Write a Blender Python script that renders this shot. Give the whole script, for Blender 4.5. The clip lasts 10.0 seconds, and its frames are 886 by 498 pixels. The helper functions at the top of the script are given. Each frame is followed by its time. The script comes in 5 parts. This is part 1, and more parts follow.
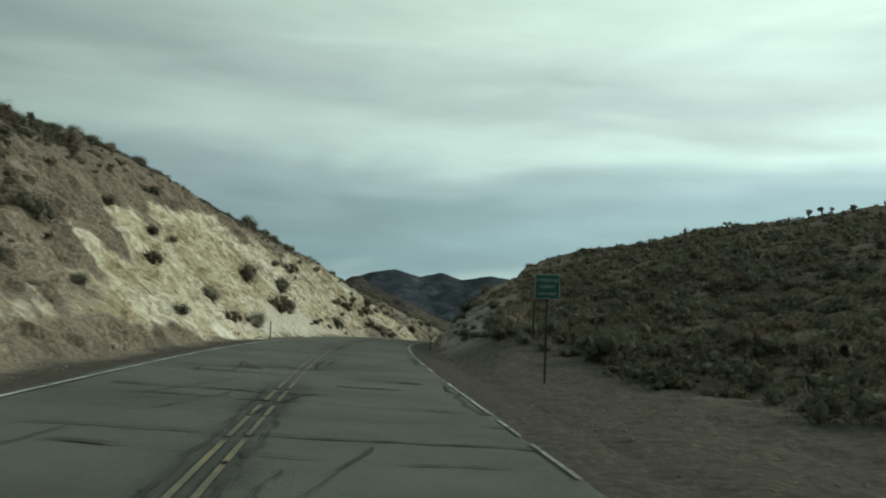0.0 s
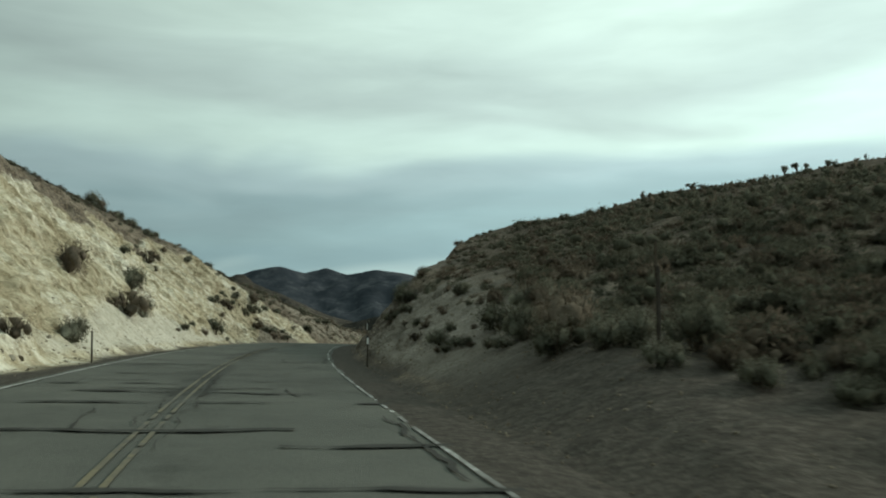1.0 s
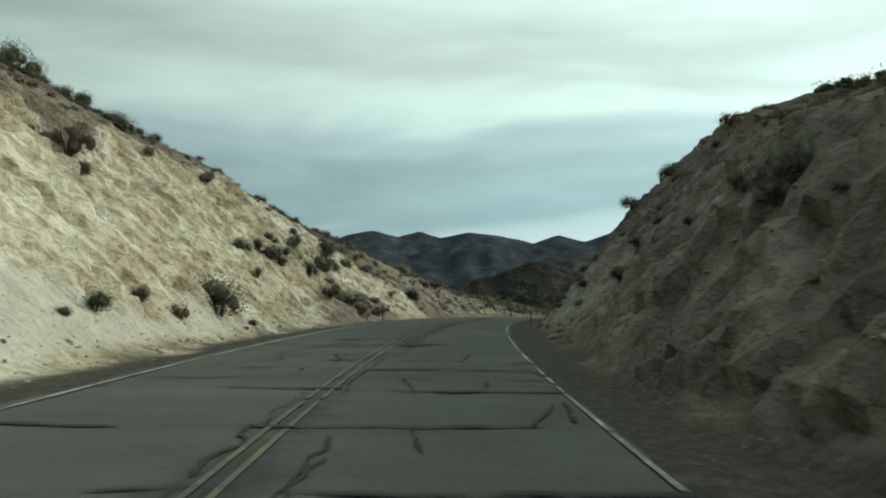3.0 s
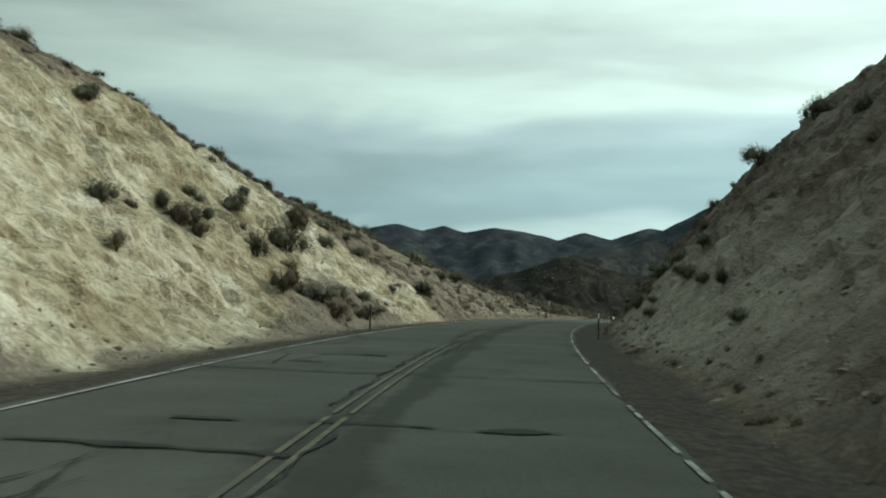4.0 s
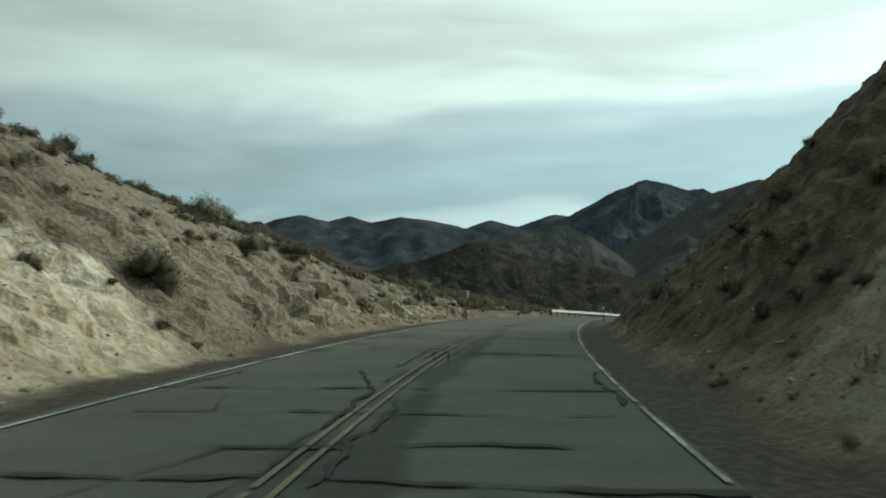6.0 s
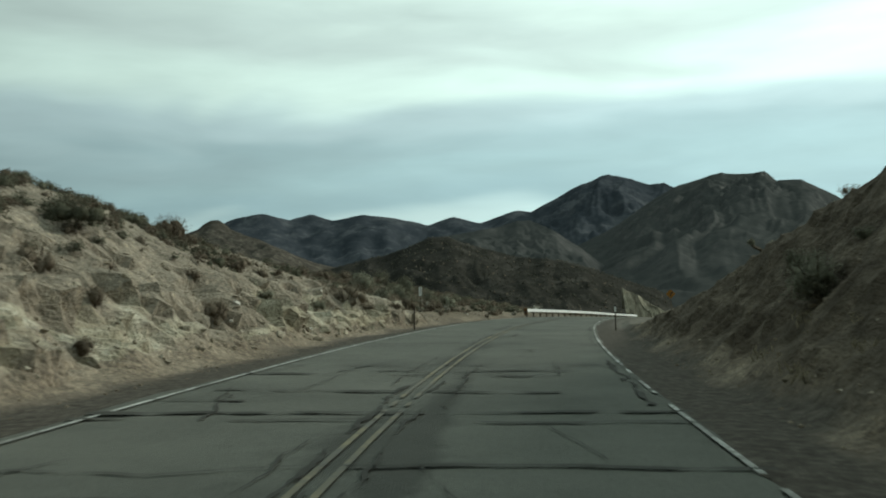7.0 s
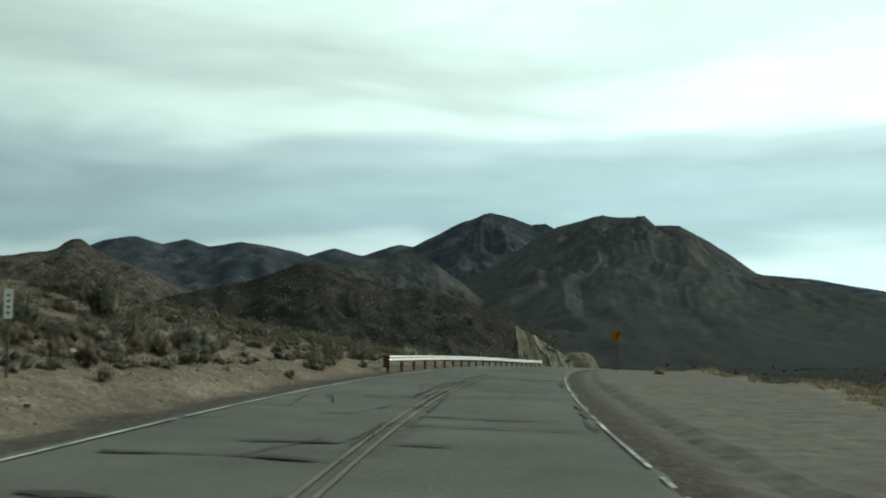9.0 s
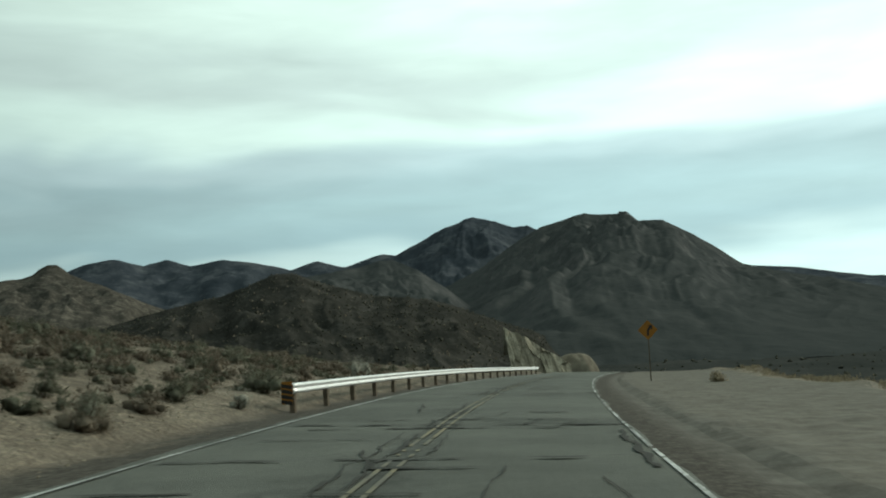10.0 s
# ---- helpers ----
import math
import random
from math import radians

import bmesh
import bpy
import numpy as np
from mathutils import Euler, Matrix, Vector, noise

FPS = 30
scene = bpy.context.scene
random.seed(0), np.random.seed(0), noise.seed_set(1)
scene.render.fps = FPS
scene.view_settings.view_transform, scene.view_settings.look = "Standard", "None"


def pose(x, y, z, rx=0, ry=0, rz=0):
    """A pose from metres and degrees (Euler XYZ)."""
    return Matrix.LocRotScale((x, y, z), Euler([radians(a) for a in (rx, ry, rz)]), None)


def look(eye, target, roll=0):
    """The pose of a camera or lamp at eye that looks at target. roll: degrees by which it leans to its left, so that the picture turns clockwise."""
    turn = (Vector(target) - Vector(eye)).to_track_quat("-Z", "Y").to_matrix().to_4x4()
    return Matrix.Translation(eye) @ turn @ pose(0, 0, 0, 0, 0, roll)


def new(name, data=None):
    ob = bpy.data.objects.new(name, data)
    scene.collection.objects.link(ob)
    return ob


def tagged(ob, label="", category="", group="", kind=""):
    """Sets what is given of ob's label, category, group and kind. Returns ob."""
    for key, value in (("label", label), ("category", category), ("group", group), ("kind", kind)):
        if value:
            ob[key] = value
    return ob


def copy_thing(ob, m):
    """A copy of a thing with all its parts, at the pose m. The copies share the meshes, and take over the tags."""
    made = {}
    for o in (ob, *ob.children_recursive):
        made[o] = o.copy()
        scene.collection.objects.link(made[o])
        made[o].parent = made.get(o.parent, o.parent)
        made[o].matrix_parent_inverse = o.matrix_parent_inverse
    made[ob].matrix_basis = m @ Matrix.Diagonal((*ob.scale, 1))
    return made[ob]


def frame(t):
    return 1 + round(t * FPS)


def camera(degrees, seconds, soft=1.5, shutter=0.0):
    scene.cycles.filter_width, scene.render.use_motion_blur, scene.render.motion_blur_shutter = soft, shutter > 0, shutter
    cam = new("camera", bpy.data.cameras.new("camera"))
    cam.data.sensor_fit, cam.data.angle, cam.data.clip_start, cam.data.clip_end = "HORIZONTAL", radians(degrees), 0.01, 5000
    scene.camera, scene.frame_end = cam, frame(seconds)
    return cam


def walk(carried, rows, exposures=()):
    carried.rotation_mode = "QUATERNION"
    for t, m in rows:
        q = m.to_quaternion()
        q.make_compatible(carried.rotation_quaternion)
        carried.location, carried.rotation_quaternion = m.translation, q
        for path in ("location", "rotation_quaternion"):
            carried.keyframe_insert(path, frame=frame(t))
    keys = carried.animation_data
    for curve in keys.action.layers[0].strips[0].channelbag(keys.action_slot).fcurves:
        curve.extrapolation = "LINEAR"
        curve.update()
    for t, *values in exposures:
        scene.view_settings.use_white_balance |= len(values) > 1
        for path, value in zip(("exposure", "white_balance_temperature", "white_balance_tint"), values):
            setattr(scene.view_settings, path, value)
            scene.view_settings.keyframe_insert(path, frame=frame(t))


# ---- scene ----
# ---- camera and walk ----
cam = camera(50.0, 10.0, soft=1.95, shutter=0.14)
PATH = [
    (0.0, pose(1.208, 0.117, 1.473, 96.017, -2.357, -0.248)),
    (0.5, pose(0.143, 11.636, 1.847, 96.264, -1.565, -5.052)),
    (1.0, pose(-0.838, 23.130, 2.203, 95.737, 0.348, -6.982)),
    (1.5, pose(-1.704, 34.519, 2.527, 94.912, -0.360, -8.158)),
    (2.0, pose(-2.310, 45.801, 2.805, 93.999, -0.829, -6.395)),
    (2.5, pose(-2.645, 56.928, 3.043, 93.473, 0.709, -3.978)),
    (3.0, pose(-2.672, 67.887, 3.251, 93.556, 0.839, -1.375)),
    (4.5, pose(-1.345, 100.088, 3.708, 93.004, -0.798, 0.053)),
    (5.0, pose(-0.487, 110.554, 3.787, 92.821, -0.598, -0.652)),
    (5.5, pose(0.542, 120.894, 3.821, 92.612, 0.529, -3.245)),
    (6.0, pose(1.743, 131.158, 3.818, 92.625, 1.025, -5.493)),
    (7.5, pose(6.970, 161.714, 3.692, 92.342, 0.889, -9.109)),
    (8.0, pose(9.268, 171.743, 3.603, 92.872, -4.291, -10.935)),
    (8.5, pose(11.998, 181.683, 3.484, 92.743, -1.634, -12.326)),
    (9.0, pose(14.783, 191.529, 3.346, 94.380, -0.209, -14.940)),
    (9.5, pose(17.976, 201.165, 3.176, 96.107, 2.698, -14.455)),
    (10.0, pose(21.229, 210.772, 2.971, 94.796, 2.905, -15.708)),
]
walk(cam, PATH, [(0.0, -0.28), (1.0, -0.22), (2.5, -0.05), (5.5, -0.05), (7.5, 0.0), (10.0, 0.0)])

# ---- sky and sun ----
SUN_AZ, SUN_EL = radians(76), radians(25)      # azimuth from +y towards +x
world = bpy.data.worlds.new("world")
scene.world = world
world.use_nodes = True


def node(nt, kind, **sets):
    n = nt.nodes.new(kind)
    for k, v in sets.items():
        if k in n.inputs:
            n.inputs[k].default_value = v
        else:
            setattr(n, k, v)
    return n


def chain(nt, a, b, out=0, into=0):
    nt.links.new(a.outputs[out], b.inputs[into])


def build_sky():
    nt = world.node_tree
    nt.nodes.clear()
    out = node(nt, "ShaderNodeOutputWorld")
    bg = node(nt, "ShaderNodeBackground", Strength=1.0)
    chain(nt, bg, out)
    sky = node(nt, "ShaderNodeTexSky", sky_type="NISHITA", sun_disc=False, sun_elevation=SUN_EL, sun_rotation=SUN_AZ, dust_density=2.5)
    dim = node(nt, "ShaderNodeVectorMath", operation="SCALE")
    dim.inputs["Scale"].default_value = 0.08
    chain(nt, sky, dim)
    tex = node(nt, "ShaderNodeTexCoord")
    sep = node(nt, "ShaderNodeSeparateXYZ")
    chain(nt, tex, sep)
    # layered stratus: shelves of cloud whose height wanders with the direction
    mapped = node(nt, "ShaderNodeMapping")
    mapped.inputs["Rotation"].default_value = (0, radians(-5), 0)
    mapped.inputs["Scale"].default_value = (1.4, 1.4, 6.5)
    mapped.inputs["Location"].default_value = (0.6, 0.2, 0.4)
    chain(nt, tex, mapped)
    n1 = node(nt, "ShaderNodeTexNoise", Scale=1.5, Detail=3.0, Roughness=0.5, Distortion=0.4)
    chain(nt, mapped, n1)
    n2 = node(nt, "ShaderNodeTexNoise", Scale=4.2, Detail=4.0, Roughness=0.55, Distortion=0.3)
    chain(nt, mapped, n2)
    warp = node(nt, "ShaderNodeMath", operation="MULTIPLY_ADD")
    warp.inputs[1].default_value = 0.20
    warp.inputs[2].default_value = -0.10
    chain(nt, n1, warp)
    lift = node(nt, "ShaderNodeMath", operation="ADD")
    chain(nt, sep, lift, 2, 0)
    # no wandering right at the horizon
    fade = node(nt, "ShaderNodeMapRange")
    for i, v in enumerate((0.03, 0.12, 0.15, 1.0)):
        fade.inputs[i + 1].default_value = v
    chain(nt, sep, fade, 2, 0)
    wm = node(nt, "ShaderNodeMath", operation="MULTIPLY")
    chain(nt, warp, wm)
    chain(nt, fade, wm, 0, 1)
    chain(nt, wm, lift, 0, 1)
    ramp = node(nt, "ShaderNodeValToRGB")
    ramp.color_ramp.interpolation = "EASE"
    e = ramp.color_ramp.elements
    stops = ((0.0, (0.400, 0.54, 0.52)), (0.055, (0.420, 0.58, 0.56)), (0.085, (0.258, 0.398, 0.412)), (0.115, (0.280, 0.424, 0.430)), (0.145, (0.272, 0.402, 0.408)), (0.18, (0.352, 0.49, 0.49)),
             (0.225, (0.538, 0.72, 0.645)), (0.27, (0.424, 0.55, 0.508)), (0.34, (0.528, 0.69, 0.615)), (0.45, (0.455, 0.58, 0.53)), (0.62, (0.538, 0.67, 0.61)), (1.0, (0.476, 0.59, 0.54)))
    e[0].position, e[0].color = stops[0][0], (*stops[0][1], 1)
    e[1].position, e[1].color = stops[-1][0], (*stops[-1][1], 1)
    for p, c in stops[1:-1]:
        e.new(p).color = (*c, 1)
    chain(nt, lift, ramp)
    soft = node(nt, "ShaderNodeMapRange")
    for i, v in enumerate((0.25, 0.75, 0.90, 1.10)):
        soft.inputs[i + 1].default_value = v
    chain(nt, n2, soft)
    # brighter towards the veiled sun
    dot = node(nt, "ShaderNodeVectorMath", operation="DOT_PRODUCT")
    dot.inputs[1].default_value = (math.sin(SUN_AZ) * math.cos(SUN_EL), math.cos(SUN_AZ) * math.cos(SUN_EL), math.sin(SUN_EL))
    chain(nt, tex, dot)
    near = node(nt, "ShaderNodeMapRange", interpolation_type="SMOOTHSTEP")
    for i, v in enumerate((-0.4, 1.0, 0.66, 2.05)):
        near.inputs[i + 1].default_value = v
    chain(nt, dot, near, 1, 0)
    gain = node(nt, "ShaderNodeMath", operation="MULTIPLY")
    chain(nt, near, gain)
    chain(nt, soft, gain, 0, 1)
    glow = node(nt, "ShaderNodeVectorMath", operation="SCALE")
    chain(nt, ramp, glow)
    nt.links.new(gain.outputs[0], glow.inputs["Scale"])
    veil = node(nt, "ShaderNodeMix", data_type="RGBA")
    veil.inputs[0].default_value = 0.92
    chain(nt, dim, veil, 0, 6)
    chain(nt, glow, veil, 0, 7)
    chain(nt, veil, bg, 2, 0)


build_sky()
sun_data = bpy.data.lights.new("sun", "SUN")
sun_data.energy, sun_data.angle, sun_data.color = 2.1, radians(12), (1.0, 0.95, 0.80)
sun = new("sun", sun_data)
sun.matrix_world = look((math.sin(SUN_AZ) * 300, math.cos(SUN_AZ) * 300, math.tan(SUN_EL) * 300), (0, 0, 0))

# ---- noise on arrays ----


def hash3(i, j, k, seed=0):
    h = (i * 374761393 + j * 668265263 + k * 2147483647 + seed * 1274126177) & 0xFFFFFFFF
    h = ((h ^ (h >> 13)) * 1274126177) & 0xFFFFFFFF
    h = ((h ^ (h >> 16)) * 2246822519) & 0xFFFFFFFF
    return ((h ^ (h >> 15)) & 0xFFFFFF) / float(0xFFFFFF)


def vnoise(x, y, z=0.0, seed=0):
    """Smooth value noise, -1 to 1."""
    x, y, z = np.broadcast_arrays(np.asarray(x, float), np.asarray(y, float), np.asarray(z, float))
    i, j, k = (np.floor(a).astype(np.int64) for a in (x, y, z))
    fx, fy, fz = x - i, y - j, z - k
    fx, fy, fz = (a * a * a * (a * (a * 6 - 15) + 10) for a in (fx, fy, fz))
    tot = 0
    for a in (0, 1):
        for b in (0, 1):
            for c in (0, 1):
                w = (fx if a else 1 - fx) * (fy if b else 1 - fy) * (fz if c else 1 - fz)
                tot = tot + w * hash3(i + a, j + b, k + c, seed)
    return tot * 2 - 1


def fbm(x, y, z=0.0, octaves=4, seed=0, ridged=False):
    tot, amp, f, norm = 0, 1.0, 1.0, 0
    for o in range(octaves):
        n = vnoise(np.asarray(x) * f, np.asarray(y) * f, np.asarray(z) * f, seed + o * 17)
        tot = tot + amp * ((1 - 2 * np.abs(n)) if ridged else n)
        norm, amp, f = norm + amp, amp * 0.5, f * 2.03
    return tot / norm


def facets(x, y, z, seed=0):
    """Broken blocks: the nearest of scattered seeds gives each block its height and the tilt of its face, about -1 to 1."""
    x, y, z = np.broadcast_arrays(np.asarray(x, float), np.asarray(y, float), np.asarray(z, float))
    i, j, k = (np.floor(a).astype(np.int64) for a in (x, y, z))
    best, out = np.full(x.shape, 9.0), np.zeros(x.shape)
    for a in (-1, 0, 1):
        for b in (-1, 0, 1):
            for c in (-1, 0, 1):
                ci, cj, ck = i + a, j + b, k + c
                dx, dy, dz = (x - ci - hash3(ci, cj, ck, seed), y - cj - hash3(ci, cj, ck, seed + 1), z - ck - hash3(ci, cj, ck, seed + 2))
                d = dx * dx + dy * dy + dz * dz
                near = d < best
                best = np.where(near, d, best)
                tilt = (hash3(ci, cj, ck, seed + 3) - 0.5) * dx + (hash3(ci, cj, ck, seed + 4) - 0.5) * dy
                out = np.where(near, 2 * hash3(ci, cj, ck, seed + 5) - 1 + 1.6 * tilt, out)
    return out


def knots(s, pairs):
    xs, ys = zip(*pairs)
    return np.interp(s, xs, ys)


def smooth(a, b, x):
    t = np.clip((np.asarray(x, float) - a) / (b - a), 0, 1)
    return t * t * (3 - 2 * t)


# ---- the road's line ----
STEP = 2.5
KNOT_S = -25 + 25 * np.arange(18)
HEAD = [6.02, 5.53, 5.02, 2.75, -0.75, -3.65, -6.93, -10.47, -13.83, -17.2, -20.84, -23.32, -25.8, -27.59, -28.94, -30.05, -31.03, -31.94]
GRADE = [0.0352, 0.0333, 0.0301, 0.022, 0.017, 0.0106, -0.0002, -0.0044, -0.01, -0.0158, -0.0262, -0.0354, -0.0423, -0.0487, -0.0446, -0.031, -0.015, 0.0008]
BANK = 0.0280
RS = np.arange(-25, 425, STEP)
_psi = np.radians(np.interp(RS, KNOT_S, HEAD))
_g = np.interp(RS, KNOT_S, GRADE)
RX, RY, RZ = np.cumsum(-np.sin(_psi)) * STEP, np.cumsum(np.cos(_psi)) * STEP, np.cumsum(_g) * STEP
RX, RY, RZ = RX - RX[10], RY - RY[10], RZ - RZ[10]
# the road goes on straight behind the start
_n = 30
_back = np.arange(-_n, 0) * STEP
RX = np.concatenate([RX[0] - np.sin(_psi[0]) * _back, RX])
RY = np.concatenate([RY[0] + np.cos(_psi[0]) * _back, RY])
RZ = np.concatenate([RZ[0] + _g[0] * _back, RZ])
PSI = np.concatenate([np.full(_n, _psi[0]), _psi])
RS = np.concatenate([RS[0] + _back, RS])


def place(s, lat, h=0.0):
    """World coordinates of a point by its way along the road, its distance to the right of the centre line and its height over the road."""
    x, y, z, a = (np.interp(s, RS, v) for v in (RX, RY, RZ, PSI))
    bank = -BANK * np.clip(lat, -7, 7)
    return x + lat * np.cos(a), y + lat * np.sin(a), z + bank + h


def heading(s):
    return float(np.degrees(np.interp(s, RS, PSI)))


# ---- the lie of the land beside the road ----
LEFT_FOOT, RIGHT_FOOT = 5.9, 5.6
L_BROW = [(-100, 5), (-20, 6), (15, 7), (35, 8), (50, 9), (65, 10.6), (85, 11.6), (100, 10.5), (115, 9.6), (130, 9), (140, 6.6), (150, 5.2), (160, 3.6), (170, 2.6), (185, 2.0), (198, 1.4), (204, 0.8), (209, 0.2), (430, 0.1)]
L_TOP = [(-100, 11), (0, 12), (50, 14.6), (70, 16.3), (100, 17.0), (120, 16.4), (133, 15.4), (140, 14.0), (150, 12.4), (165, 10.8), (175, 9.0), (183, 6.8), (192, 4.2), (203, 2.6), (212, 2.3), (225, 1.9), (240, 1.2), (262, 0.5), (430, 0.2)]
R_BROW = [(-100, 0.1), (27, 0.1), (31, 0.35), (36, 1.0), (41, 1.6), (46, 2.1), (56, 2.9), (68, 3.7), (80, 4.7), (90, 5.8), (100, 7.4), (114, 10.4), (122, 11.3), (140, 10.9), (152, 9.8), (161, 8.4), (168, 6.4), (175, 4.0), (182, 2.0), (188, 1.0), (195, 0.4), (205, 0.1), (430, 0.1)]


def land(s, lat):
    """Height over the road of the ground beside it."""
    s, lat = np.broadcast_arrays(np.asarray(s, float), np.asarray(lat, float))
    wob = 0.9 * fbm(s / 14, 0, 3.1, 3, 5)
    # left: foot, cut face, the brushy slope above, the back of the hill
    d = -lat - LEFT_FOOT - wob * smooth(3, 9, -lat)
    hb, ht = knots(s, L_BROW), knots(s, L_TOP)
    db = np.sqrt((hb / 1.07 + 0.837) ** 2 - 0.7) - 0.6
    # the foot of the face is eased by fallen earth
    face = 1.07 * (np.sqrt((np.clip(d, -0.6, None) + 0.6) ** 2 + 0.7) - 0.837)
    rise = np.maximum(ht - hb, 0.05)
    over = hb + rise * (1 - np.exp(-knots(s, [(192, 0.78), (206, 0.28), (430, 0.2)]) * np.clip(d - db, 0, None) / rise)) - 0.0025 * np.clip(d - db - 8, 0, 60) ** 2
    left = np.where(d < db, face, over)
    # the brushy slope that goes on behind the low bank
    left = left + smooth(200, 222, s) * smooth(330, 262, s) * (0.20 * np.clip(-lat - 8.5, 0, 28) - 0.06 * np.clip(-lat - 45, 0, 60))
    # right
    wob2 = 0.8 * fbm(s / 12, 0, 9.7, 3, 8)
    e = lat - RIGHT_FOOT - wob2 * smooth(3, 9, lat)
    hr = knots(s, R_BROW)
    dr = np.sqrt((hr / 1.12 + 1.0) ** 2 - 1.0) - 0.8
    hill = smooth(212, 168, s)
    slope = 0.285 * hill
    start = knots(s, [(-100, 7), (20, 5.5), (40, 3), (55, 0), (430, 0)])
    up = np.clip(e - dr - start, 0, None)
    # the hill behind the raised bank keeps its height
    settle = knots(s, [(27, 0), (31, 0.25), (36, 0.85), (41, 1.3), (46, 1.35), (56, 0.6), (68, 0.3), (100, 0.5), (114, 0.9), (122, 0.6), (140, 0.1)])
    nat = hr - settle * (1 - np.exp(-up / 7)) + slope * 54.5 * (1 - np.exp(-up / 54.5)) - 0.0016 * np.clip(up - 60, 0, 80) ** 2
    cut = 1.12 * (np.sqrt((np.clip(e, -0.8, None) + 0.8) ** 2 + 1.0) - 1.0)
    # the low end of the bank has a round shoulder, the cut proper a sharp brow
    ease = 1.1 * np.minimum(hr, 1.6) * smooth(78, 58, s)
    low = np.where(e < dr, hr, nat)
    shoulder = 0.5 * (cut + low - np.sqrt((cut - low) ** 2 + ease ** 2))
    sunk = 0.5 * (low - np.sqrt(low ** 2 + ease ** 2)) * np.clip(1 - cut / np.maximum(hr, 0.05), 0, 1)
    right = np.where(s < 78, shoulder - sunk, np.where(e < dr, cut, nat))
    right = right - 0.42 * np.clip(lat - 15 - 3 * fbm(s / 9, 0, 4, 2, 2), 0, 30) * smooth(200, 222, s)
    h = np.where(lat < 0, left, right)
    return h - 0.06 - 0.05 * smooth(4.2, 5.0, np.abs(lat))


def pull_out(s):
    """The outer edge of the pull-out past the right cut."""
    return knots(s, [(190, 6.4), (200, 7.9), (207, 9.4), (232, 13.4), (300, 14)])


def rough(s, lat):
    """Uneven ground: coarse and fine lumps, none on the carriageway."""
    off = smooth(4.6, 7.5, np.abs(lat)) * (1 - 0.85 * (lat > 0) * smooth(190, 198, s) * smooth(1.0, -1.0, lat - pull_out(s)))
    a = 0.55 * fbm(s / 7, lat / 7, 0, 4, 21) * smooth(6, 16, np.abs(lat))
    return off * (a + 0.10 * fbm(s / 0.9, lat / 0.9, 0, 3, 31)) + 0.03 * fbm(s / 0.5, lat / 0.5, 0, 2, 11) * smooth(4.3, 4.8, np.abs(lat))


def scree(s, lat, h):
    """1 on the pale fans of fallen grit at the foot of the left cut."""
    top = knots(s, [(56, 0.2), (64, 1.6), (80, 2.0), (92, 1.5), (100, 0.9), (106, 0.2)])
    return (lat < 0) * smooth(56, 62, s) * smooth(106, 102, s) * smooth(0.35, -0.35, h - top - 1.1 * fbm(s / 4.5, 0, 6, 3, 57)) * smooth(0.05, 0.3, h)


def surface(s, lat):
    """World coordinates of the broken ground: rock stands out of the cut faces along their normal."""
    S, L = np.broadcast_arrays(np.asarray(s, float), np.asarray(lat, float))
    h = land(S, L)
    X, Y, Z = place(S, L, h + rough(S, L))
    steep = smooth(0.35, 0.95, np.abs(land(S, L + 0.3) - land(S, L - 0.3)) / 0.6)
    q = fbm(S / 2.6 + Z * 0.25, Z / 1.5 - S * 0.2, L / 2.2, 4, 41, True)
    big = fbm(S / 8, Z / 6, L / 6, 3, 43)
    fine = fbm(S / 0.9, Z / 0.8, L / 0.9, 3, 45)
    # slanting slabs and small broken blocks
    slabs = facets((S + 0.9 * Z) / 1.7, (S - Z) / 3.0, L / 2.6, 47)
    blocks = facets((S + 0.5 * Z) / 0.7, (Z - 0.4 * S) / 0.75, L / 0.8, 53)
    crag = steep * (0.28 * q + 0.6 * big + 0.10 * fine + np.where(L < 0, 0.20 * slabs * (1 - 0.45 * smooth(116, 106, S)) + 0.19 * blocks, 0.22 * slabs + 0.24 * blocks))
    calm = np.maximum(0.5 * smooth(152, 163, S), 0.72 * smooth(3.4, 1.4, h) * smooth(94, 104, S) * smooth(166, 152, S))
    calm = np.maximum(calm, 0.2 + 0.6 * smooth(56, 44, S))
    crag = crag * (1 - (L > 0) * calm)
    crag = crag * (1 - 0.7 * scree(S, L, h))
    ledge = smooth(160, 168, S) * smooth(206, 200, S) * (L < 0) * smooth(0.1, 0.5, h) * smooth(2.6, 1.5, h)
    crag = crag + ledge * (0.32 * facets(S / 1.2, Z / 0.6, L / 1.2, 49) + 0.3 * q)
    a = np.interp(S, RS, PSI)
    side = np.sign(L)
    return X - side * crag * np.cos(a) * 0.75, Y - side * crag * np.sin(a) * 0.75, Z + crag * 0.45
from mathutils.bvhtree import BVHTree

# ---- materials ----


